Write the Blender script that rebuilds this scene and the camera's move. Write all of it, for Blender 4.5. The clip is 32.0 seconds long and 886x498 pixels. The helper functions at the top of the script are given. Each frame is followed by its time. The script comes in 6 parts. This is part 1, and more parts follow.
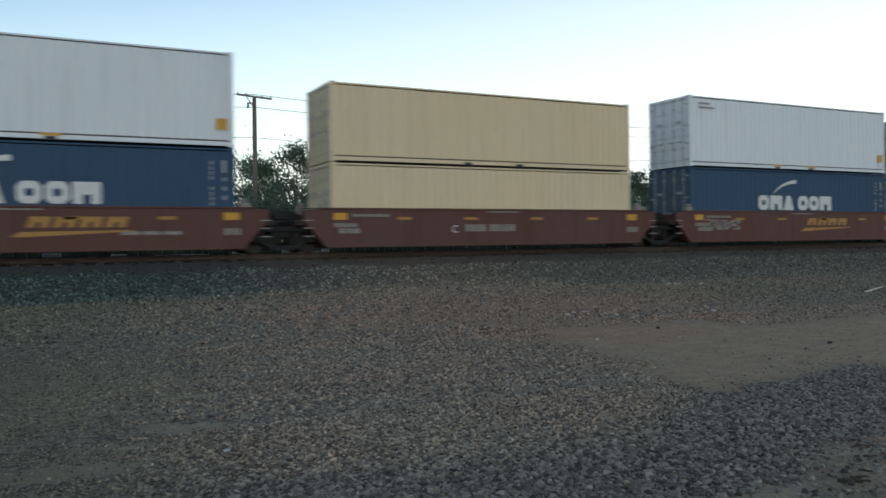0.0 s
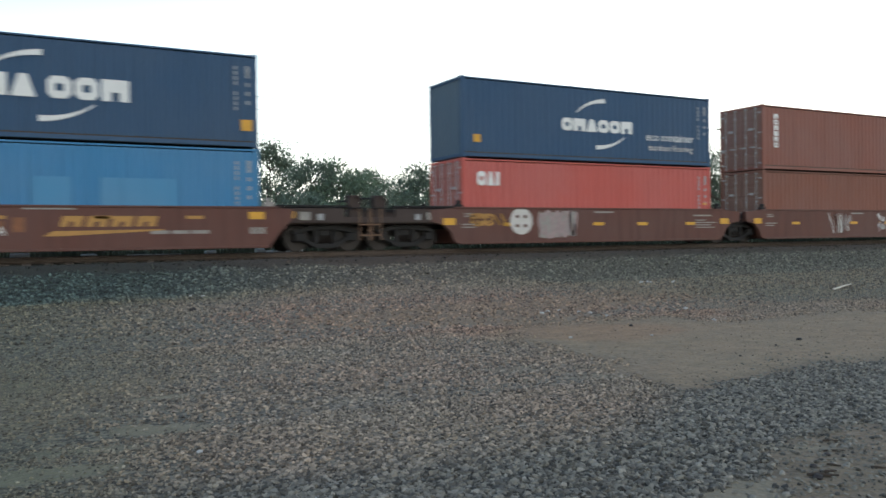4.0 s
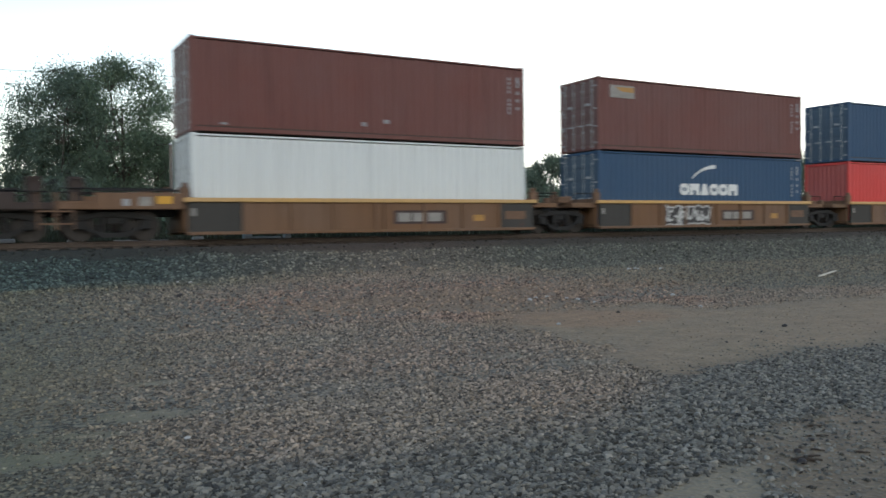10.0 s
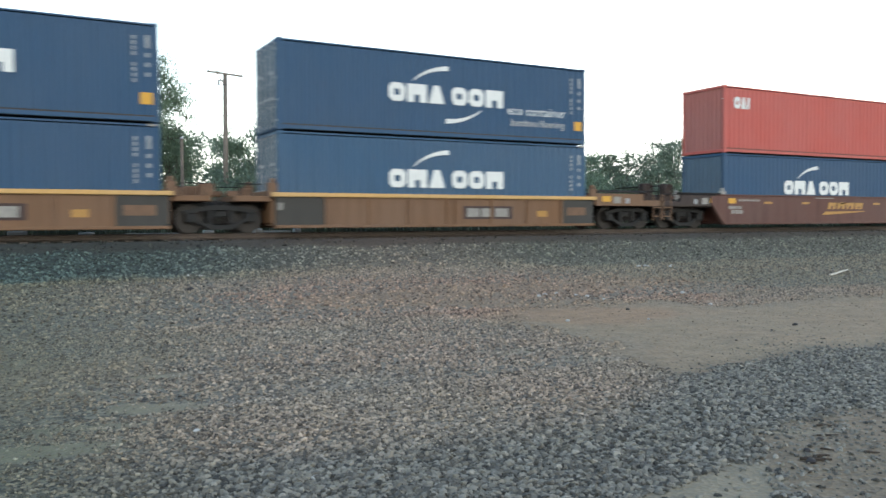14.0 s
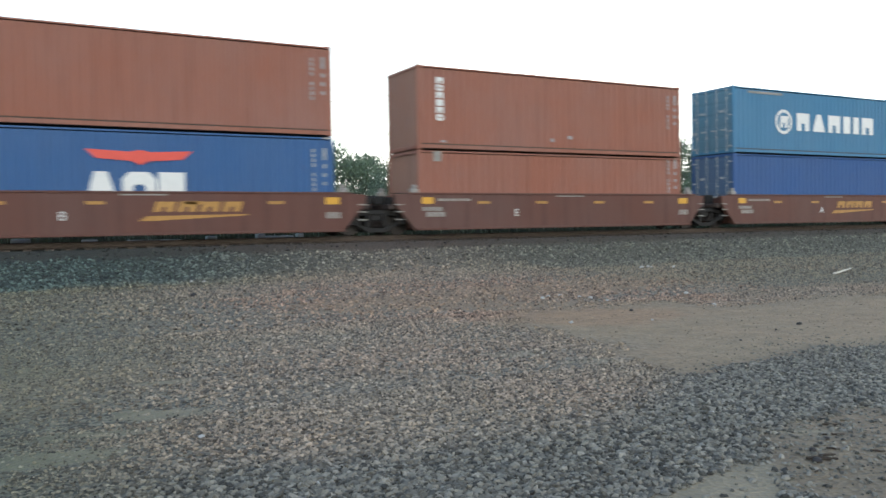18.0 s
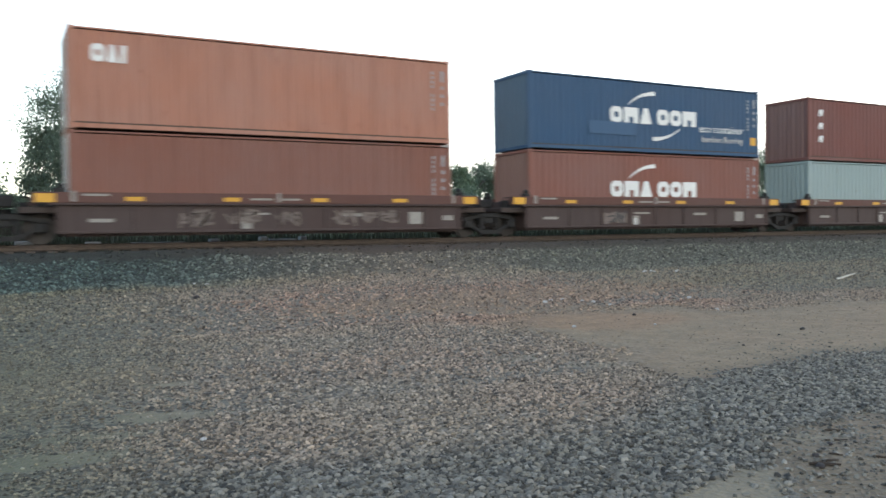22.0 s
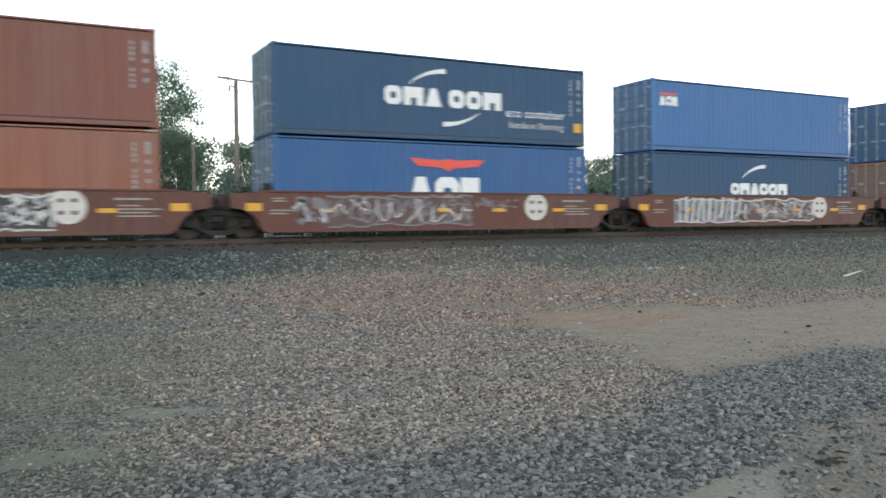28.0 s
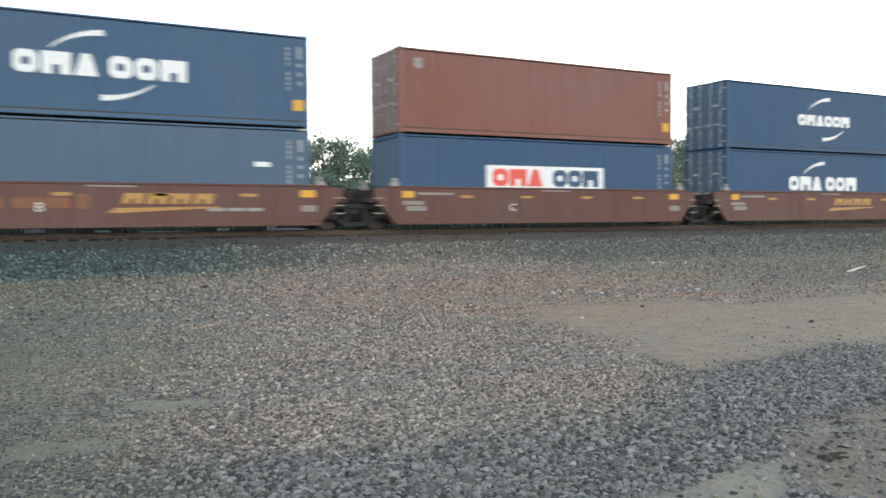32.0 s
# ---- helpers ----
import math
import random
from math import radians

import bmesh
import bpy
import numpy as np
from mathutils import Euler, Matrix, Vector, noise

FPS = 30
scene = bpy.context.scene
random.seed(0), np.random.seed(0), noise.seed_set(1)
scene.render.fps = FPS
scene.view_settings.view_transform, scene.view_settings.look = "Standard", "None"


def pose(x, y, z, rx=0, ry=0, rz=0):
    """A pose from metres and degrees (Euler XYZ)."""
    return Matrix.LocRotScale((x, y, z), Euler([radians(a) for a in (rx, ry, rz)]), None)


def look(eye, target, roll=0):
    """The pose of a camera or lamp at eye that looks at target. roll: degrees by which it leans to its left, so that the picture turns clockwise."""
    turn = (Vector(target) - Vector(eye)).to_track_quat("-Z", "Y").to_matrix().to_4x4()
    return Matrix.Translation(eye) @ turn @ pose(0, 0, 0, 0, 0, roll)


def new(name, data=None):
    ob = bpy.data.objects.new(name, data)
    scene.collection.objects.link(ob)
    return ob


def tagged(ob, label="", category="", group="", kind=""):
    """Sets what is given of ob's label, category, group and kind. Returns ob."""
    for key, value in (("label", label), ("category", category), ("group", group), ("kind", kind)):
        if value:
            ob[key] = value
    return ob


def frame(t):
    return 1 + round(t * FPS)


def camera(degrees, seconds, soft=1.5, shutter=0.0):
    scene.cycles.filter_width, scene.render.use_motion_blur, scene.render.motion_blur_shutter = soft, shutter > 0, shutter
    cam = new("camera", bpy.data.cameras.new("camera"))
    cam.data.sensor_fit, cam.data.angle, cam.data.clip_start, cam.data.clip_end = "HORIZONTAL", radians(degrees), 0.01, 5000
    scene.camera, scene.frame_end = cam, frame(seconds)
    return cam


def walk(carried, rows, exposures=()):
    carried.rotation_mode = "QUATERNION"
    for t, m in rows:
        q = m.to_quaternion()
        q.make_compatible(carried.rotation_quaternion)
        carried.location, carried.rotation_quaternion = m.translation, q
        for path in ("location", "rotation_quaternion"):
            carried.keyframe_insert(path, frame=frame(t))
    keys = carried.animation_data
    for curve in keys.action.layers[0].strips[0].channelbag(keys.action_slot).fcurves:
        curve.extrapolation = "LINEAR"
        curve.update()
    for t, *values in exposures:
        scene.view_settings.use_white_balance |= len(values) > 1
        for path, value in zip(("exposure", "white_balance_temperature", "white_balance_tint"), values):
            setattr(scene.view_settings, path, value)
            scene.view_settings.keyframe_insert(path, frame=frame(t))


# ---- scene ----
cam = camera(56.74, 32.0, soft=1.55, shutter=0.4)
EYE = (0.0, 0.0, 1.6)
# seconds, then the camera's turn in degrees; it is held at one spot
TURNS = [
    (0, 89.51, 0.74, -26.89), (0.5, 89.59, 0.69, -27.54), (1, 89.18, 0.78, -28.4), (1.5, 89.31, 0.86, -28.14),
    (2, 89.44, 1.08, -29.24), (2.5, 89.57, 0.66, -29.02), (3, 89.55, 0.93, -28.43), (3.5, 89.6, 0.82, -28.61),
    (5.5, 88.48, 1.15, -28.62), (6, 88.56, 1.38, -28.16), (6.5, 88.82, 1.34, -28.39), (7, 88.91, 1.29, -28.21),
    (7.5, 89.23, 1.32, -28.09), (8, 88.61, 0.93, -28.2), (8.5, 88.39, 0.99, -28.75), (9, 88.58, 0.77, -28.85),
    (9.5, 88.34, 0.75, -29.03), (10, 88.45, 0.74, -29.5), (10.5, 87.93, 0.08, -30.38), (11, 88.12, 0.36, -29.66),
    (11.5, 88.43, 0.3, -29), (12, 88.26, 0.26, -28.89), (12.5, 88.02, -0.05, -29.15), (13, 87.72, 0.54, -28.19),
    (13.5, 87.79, 0.6, -28.53), (14, 88.15, 0.29, -28.82), (14.5, 88.65, 0.22, -28.62), (16.5, 88.4, 0.76, -28.63),
    (17, 88.61, 0.93, -28.21), (17.5, 88.43, 1.05, -28.35), (18, 88.37, 0.95, -28.65), (18.5, 87.83, 1.08, -28.89),
    (19, 87.84, 1.16, -28.62), (19.5, 88.22, 0.9, -28.3), (20, 88.06, 0.87, -28.41), (20.5, 88.23, 1.06, -28.17),
    (21, 88.48, 1.07, -28.19), (21.5, 88.35, 0.78, -28.51), (22, 88.62, 0.72, -28.45), (22.5, 88.47, 0.71, -28.55),
    (23, 88.46, 0.75, -28.14), (23.5, 88.33, 0.7, -28.19), (24, 88.23, 0.55, -28.59), (24.5, 87.99, 0.64, -28.88),
    (26.5, 88.32, 0.59, -28.76), (27, 88.36, 0.58, -28.69), (27.5, 88.26, 0.73, -28.18), (28, 88.41, 0.69, -28.07),
    (28.5, 88.27, 0.55, -28.06), (29, 88.06, 0.72, -27.78), (29.5, 87.45, 0.77, -27.72), (30, 87.69, 0.8, -27.49),
    (30.5, 87.62, 0.82, -27.71), (31, 88.44, 0.6, -27.58), (31.5, 88.02, 1.01, -26.82), (32, 87.97, 0.46, -27.86),
]
EXPOSURES = [
    (0, -0.18, 6080, 5), (1, -0.16, 6080, 5), (2, 0.22, 6280, 8), (3, 0.46, 6300, 8), (4.5, 0.74, 6320, 8), (6, 1.17, 6300, 7),
    (7, 0.84, 6320, 8), (7.5, 0.81, 6300, 8), (8, 0.63, 6270, 8), (9, 0.4, 6350, 10), (10, 0.46, 6330, 9), (11, 0.93, 6280, 8),
    (12, 1.13, 6280, 8), (13, 1.2, 6280, 6), (17, 1.2, 6340, 7), (18, 1.1, 6360, 8), (19, 1.2, 6380, 7), (20, 0.96, 6400, 8),
    (21, 0.85, 6400, 9), (22, 1.08, 6400, 9), (23, 1.11, 6400, 9), (24, 1.19, 6420, 9), (27, 1.25, 6400, 9), (28, 1.2, 6400, 8),
    (29, 1.23, 6430, 9), (30, 1.44, 6480, 10), (31, 1.04, 6440, 9), (32, 1.44, 6480, 9),
]
walk(cam, [(t, pose(*EYE, rx, ry, rz)) for t, rx, ry, rz in TURNS], EXPOSURES)

# metres that the train has run by each second
RUN = [
    (0, 0.08), (1, 14.84), (2, 29.65), (3, 44.88), (5.5, 81.91), (6, 89.76), (7, 104.74), (8, 119.64),
    (9, 135.10), (10, 149.96), (11, 164.94), (12, 179.91), (13, 195.36), (14, 210.40), (14.5, 217.93), (16.5, 248.48),
    (17, 255.99), (18, 271.05), (19, 286.60), (20, 301.67), (21, 316.81), (22, 332.43), (23, 347.60), (24, 362.72),
    (24.5, 370.30), (26.5, 401.07), (27, 408.73), (28, 423.93), (29, 439.63), (30, 454.84), (31, 470.11), (32, 485.81),
]
TRACK_Y = 26.371     # centre line of the track
RAIL_Z = 1.295       # top of the rails
BASE_Z = 1.643       # underside of the lower containers
BOX_L, BOX_W, HIGH, LOW = 12.192, 2.438, 2.896, 2.591

# ---- world and sun ----
world = bpy.data.worlds.new("sky")
scene.world = world
world.use_nodes = True
wn, wl = world.node_tree.nodes, world.node_tree.links
sky = wn.new("ShaderNodeTexSky")
sky.sky_type, sky.sun_disc = "NISHITA", False
sky.sun_elevation, sky.sun_rotation = radians(24), radians(207)
sky.air_density, sky.dust_density, sky.ozone_density = 1.4, 0.1, 2.0
# thin cloud: a veil that is thick low down and towards the sun, and thins out overhead and away from it
veil = wn.new("ShaderNodeMix")
veil.data_type = "RGBA"
veil.inputs[7].default_value = (10.4, 10.1, 9.4, 1.0)
where, lean = wn.new("ShaderNodeTexCoord"), wn.new("ShaderNodeVectorMath")
lean.operation = "DOT_PRODUCT"
lean.inputs[1].default_value = (0.32, -0.18, -1.6)
wl.new(where.outputs["Generated"], lean.inputs[0])
thick = wn.new("ShaderNodeMapRange")
thick.inputs["From Min"].default_value, thick.inputs["From Max"].default_value = -0.64, -0.12
thick.inputs["To Min"].default_value, thick.inputs["To Max"].default_value = 0.03, 0.8
wl.new(lean.outputs["Value"], thick.inputs["Value"])
wl.new(thick.outputs["Result"], veil.inputs[0])
wl.new(sky.outputs["Color"], veil.inputs[6])
wl.new(veil.outputs[2], wn["Background"].inputs["Color"])
wn["Background"].inputs["Strength"].default_value = 0.15
sun = new("sun", bpy.data.lights.new("sun", "SUN"))
sun.data.energy, sun.data.angle, sun.data.color = 0.6, radians(30), (1.0, 0.91, 0.78)
sun.matrix_world = look((0, 0, 0), (0.4, 0.8, -0.42))


# ---- materials ----
def lin(r, g, b):
    return tuple(((c / 255 + 0.055) / 1.055) ** 2.4 if c > 10 else c / 3294 for c in (r, g, b)) + (1.0,)


def shader(name):
    m = bpy.data.materials.new(name)
    m.use_nodes = True
    return m, m.node_tree.nodes, m.node_tree.links, m.node_tree.nodes["Principled BSDF"]


def noise_node(n, l, coord, scale, detail=4.0, stretch=(1, 1, 1), rough=0.6):
    mp = n.new("ShaderNodeMapping")
    mp.inputs["Scale"].default_value = stretch
    l.new(coord, mp.inputs["Vector"])
    t = n.new("ShaderNodeTexNoise")
    t.inputs["Scale"].default_value, t.inputs["Detail"].default_value, t.inputs["Roughness"].default_value = scale, detail, rough
    l.new(mp.outputs["Vector"], t.inputs["Vector"])
    return t.outputs["Fac"]


def ramp(n, l, fac, lo, hi):
    r = n.new("ShaderNodeMapRange")
    r.inputs["From Min"].default_value, r.inputs["From Max"].default_value = lo, hi
    l.new(fac, r.inputs["Value"])
    return r.outputs["Result"]


def mixed(n, l, fac, a, b, kind="MIX"):
    mx = n.new("ShaderNodeMix")
    mx.data_type, mx.blend_type = "RGBA", kind
    for socket, v in ((mx.inputs[0], fac), (mx.inputs[6], a), (mx.inputs[7], b)):
        if isinstance(v, (int, float, tuple)):
            socket.default_value = v
        else:
            l.new(v, socket)
    return mx.outputs[2]


def times(n, l, a, b):
    mt = n.new("ShaderNodeMath")
    mt.operation = "MULTIPLY"
    for socket, v in ((mt.inputs[0], a), (mt.inputs[1], b)):
        if isinstance(v, (int, float)):
            socket.default_value = v
        else:
            l.new(v, socket)
    return mt.outputs[0]


def bumped(n, l, bsdf, height, strength, distance):
    b = n.new("ShaderNodeBump")
    b.inputs["Strength"].default_value, b.inputs["Distance"].default_value = strength, distance
    l.new(height, b.inputs["Height"])
    l.new(b.outputs["Normal"], bsdf.inputs["Normal"])


def shifted(n, l):
    """Object coordinates, moved apart from object to object."""
    tc, oi, ad = n.new("ShaderNodeTexCoord"), n.new("ShaderNodeObjectInfo"), n.new("ShaderNodeVectorMath")
    ad.operation = "MULTIPLY_ADD"
    l.new(oi.outputs["Random"], ad.inputs[0])
    ad.inputs[1].default_value = (37, 37, 37)
    l.new(tc.outputs["Object"], ad.inputs[2])
    return ad.outputs[0]


def paint_colour(rgb, dull=0.24):
    """Aged paint: a little duller and darker than fresh."""
    c = lin(*rgb)
    g, k = 0.3 * c[0] + 0.6 * c[1] + 0.1 * c[2], (0.85 if min(rgb) > 120 else 0.63)
    return tuple(k * ((1 - dull) * v + dull * g) for v in c[:3]) + (1.0,)


def paint(name, rgb, rust=0.25, fade=0.35, rough=0.6):
    """Weathered paint on steel: blotchy fading, rain streaks, a little rust."""
    m, n, l, bsdf = shader(name)
    co = shifted(n, l)
    col = paint_colour(rgb, 0.15 if rgb[0] > 230 and rgb[1] < 80 else 0.24)
    grey = tuple(0.75 * c + 0.28 * sum(col[:3]) / 3 + 0.008 for c in col[:3]) + (1.0,)
    dark = tuple(0.62 * c for c in col[:3]) + (1.0,)
    big = noise_node(n, l, co, 0.28, 5)
    streak = noise_node(n, l, co, 1.0, 5, (4.5, 4.5, 0.25))
    fine = noise_node(n, l, co, 14.0, 4)
    c1 = mixed(n, l, times(n, l, ramp(n, l, big, 0.35, 0.75), min(1.0, fade * 1.8)), col, grey)
    c2 = mixed(n, l, times(n, l, ramp(n, l, streak, 0.5, 0.8), fade), c1, dark)
    spots = times(n, l, ramp(n, l, noise_node(n, l, co, 3.2, 8, (1, 1, 0.45), 0.75), 0.62, 0.72), rust)
    c3 = mixed(n, l, spots, c2, lin(96, 52, 34))
    l.new(c3, bsdf.inputs["Base Color"])
    rg = n.new("ShaderNodeMapRange")
    rg.inputs["To Min"].default_value, rg.inputs["To Max"].default_value = rough - 0.1, rough + 0.2
    l.new(fine, rg.inputs["Value"])
    l.new(rg.outputs["Result"], bsdf.inputs["Roughness"])
    bsdf.inputs["Specular IOR Level"].default_value = 0.3
    bumped(n, l, bsdf, fine, 0.15, 0.01)
    return m


def plain(name, rgb, rough=0.6, metal=0.0, vary=0.25, scale=6.0):
    m, n, l, bsdf = shader(name)
    co = shifted(n, l)
    col = tuple(0.64 * c for c in lin(*rgb)[:3]) + (1.0,)
    dark = tuple((1 - vary) * c for c in col[:3]) + (1.0,)
    f = noise_node(n, l, co, scale, 6)
    l.new(mixed(n, l, ramp(n, l, f, 0.3, 0.7), dark, col), bsdf.inputs["Base Color"])
    bsdf.inputs["Roughness"].default_value, bsdf.inputs["Metallic"].default_value = rough, metal
    bumped(n, l, bsdf, f, 0.2, 0.01)
    return m


PAINTS = {
    "white": (220, 224, 228), "cream": (224, 198, 146), "sand": (198, 184, 148), "ivory": (214, 203, 168),
    "navy": (42, 88, 127), "dusk_navy": (54, 98, 134), "slate_blue": (74, 106, 134), "red": (216, 78, 58), "sky_blue": (28, 140, 196),
    "brown": (155, 86, 64), "rose_red": (182, 68, 58), "maroon": (132, 70, 58), "bright_red": (238, 50, 38),
    "royal_blue": (38, 102, 164), "rust_orange": (170, 95, 63), "azure": (42, 134, 180), "deep_blue": (30, 94, 162),
    "faded_orange": (192, 118, 82), "red_brown": (148, 82, 60), "grey_teal": (130, 150, 148), "tan_brown": (157, 100, 74), "dull_blue": (46, 96, 152), "terracotta": (166, 94, 60),
    "blue": (56, 120, 184), "tan_orange": (174, 108, 68), "chill_white": (206, 209, 205), "bronze": (148, 84, 58),
    "old_navy": (52, 97, 136), "pale_blue": (48, 148, 198), "old_red": (150, 64, 52), "old_maroon": (116, 66, 60),
}
WEAR = {"faded_orange": (1.0, 0.85), "maroon": (0.8, 0.9), "grey_teal": (0.5, 0.4), "bronze": (0.4, 0.7), "brown": (0.35, 0.6), "rust_orange": (0.35, 0.6), "red_brown": (0.35, 0.6), "tan_brown": (0.5, 0.7), "terracotta": (0.3, 0.6), "dull_blue": (0.3, 0.5)}
PAINT = {k: paint("container_paint_" + k, v, *WEAR.get(k, (0.22, 0.35))) for k, v in PAINTS.items()}
# box ends, greyed: road dust and pale haze both put into the colour
DUST_HAZE = {k: paint("dust_haze_paint_" + k, tuple(0.68 * a + 0.32 * b for a, b in zip(v, (150, 146, 140))) if min(v) < 120 else v, *WEAR.get(k, (0.3, 0.45))) for k, v in PAINTS.items()}
WAGON = {
    "grime": paint("wagon_paint_grimy_brown", (72, 54, 46), 0.5, 0.8, 0.7),
    "brown": paint("wagon_paint_brown", (110, 60, 43), 0.6, 0.95, 0.6),
    "dark": paint("wagon_paint_dark_brown", (78, 56, 50), 0.5, 0.8, 0.65),
    "chord": paint("wagon_paint_red_brown", (104, 60, 46), 0.4, 0.4, 0.6),
    "ochre": paint("wagon_paint_ochre", (134, 90, 46), 0.95, 0.9, 0.65),
    "soot": paint("wagon_paint_sooty", (70, 66, 60), 0.4, 0.5, 0.7),
    "yellow": paint("wagon_paint_yellow", (226, 168, 52), 0.35, 0.4, 0.55),
}
M_WHITE = plain("white_lettering", (240, 240, 236), 0.5, 0, 0.12)
M_SOFT = plain("worn_white_lettering", (166, 160, 152), 0.6, 0, 0.35)
M_CODE = plain("worn_code_lettering", (178, 180, 182), 0.6, 0, 0.4)
M_YELLOW = plain("yellow_marking", (232, 172, 44), 0.5, 0, 0.2)
M_GOLD = plain("gold_lettering", (196, 144, 66), 0.55, 0, 0.3)
M_FADED = plain("faded_gold_lettering", (146, 92, 56), 0.7, 0, 0.4)
M_RED = plain("red_marking", (236, 84, 66), 0.5, 0, 0.15)
M_INK = plain("dark_marking", (38, 42, 52), 0.6, 0, 0.2)
M_STEEL = plain("galvanised_steel", (194, 196, 196), 0.5, 0.0, 0.3)
M_EMBLEM = plain("dusty_white_paint", (218, 212, 204), 0.6, 0, 0.2)
M_CAST = plain("grimy_cast_steel", (36, 33, 31), 0.75, 0.2, 0.4)
M_WHEEL = plain("worn_wheel_steel", (70, 64, 60), 0.5, 0.6, 0.4)
M_RUBBER = plain("black_rubber", (26, 26, 28), 0.8, 0, 0.2)
M_SPRING = plain("rusty_spring_steel", (58, 48, 42), 0.7, 0.2, 0.4)
M_DUSTY = plain("dusty_brown_steel", (132, 100, 76), 0.8, 0, 0.4)
M_RAIL = plain("rusty_rail", (92, 77, 66), 0.6, 0.4, 0.4)
M_TIE = plain("weathered_timber_tie", (92, 80, 70), 0.9, 0, 0.4)
M_POLE = plain("weathered_pole_timber", (136, 124, 112), 0.85, 0, 0.35, 3.0)
M_WIRE = plain("dark_wire", (92, 94, 98), 0.6, 0.2, 0.1)
M_BARK = plain("grey_bark", (104, 96, 88), 0.9, 0, 0.4)
M_CONCRETE = plain("pale_concrete", (176, 172, 164), 0.85, 0, 0.25)
M_STICK = plain("bleached_wood", (226, 218, 204), 0.8, 0, 0.2)


def leaf_material(name, rgb):
    m, n, l, bsdf = shader(name)
    g = n.new("ShaderNodeNewGeometry")
    col = tuple(0.8 * c for c in lin(*rgb)[:3]) + (1.0,)
    dark = tuple(0.6 * c for c in col[:3]) + (1.0,)
    c = mixed(n, l, g.outputs["Random Per Island"], dark, col)
    l.new(c, bsdf.inputs["Base Color"])
    bsdf.inputs["Roughness"].default_value = 0.6
    tr, mx = n.new("ShaderNodeBsdfTranslucent"), n.new("ShaderNodeMixShader")
    l.new(c, tr.inputs["Color"])
    mx.inputs[0].default_value = 0.4
    l.new(bsdf.outputs[0], mx.inputs[1])
    l.new(tr.outputs[0], mx.inputs[2])
    l.new(mx.outputs[0], n["Material Output"].inputs["Surface"])
    return m


M_WEED = leaf_material("weed_green", (52, 60, 42))
LEAF = [leaf_material("leaf_olive", (116, 134, 116)), leaf_material("leaf_green", (118, 138, 112)), leaf_material("leaf_dark", (112, 128, 108))]


def stone_material():
    m, n, l, bsdf = shader("crushed_stone")
    g, tc = n.new("ShaderNodeNewGeometry"), n.new("ShaderNodeTexCoord")
    at = n.new("ShaderNodeVertexColor")
    at.layer_name = "tint"
    f = noise_node(n, l, tc.outputs["Object"], 60.0, 4)
    c = mixed(n, l, g.outputs["Random Per Island"], (0.13, 0.13, 0.13, 1), (1.22, 1.22, 1.22, 1))
    c = mixed(n, l, ramp(n, l, g.outputs["Random Per Island"], 0.93, 1.0), c, (1.45, 1.45, 1.45, 1))
    c = mixed(n, l, 1.0, at.outputs["Color"], c, "MULTIPLY")
    c = mixed(n, l, times(n, l, f, 0.5), c, mixed(n, l, 1.0, c, (0.6, 0.6, 0.6, 1), "MULTIPLY"))
    l.new(c, bsdf.inputs["Base Color"])
    bsdf.inputs["Roughness"].default_value = 0.85
    return m


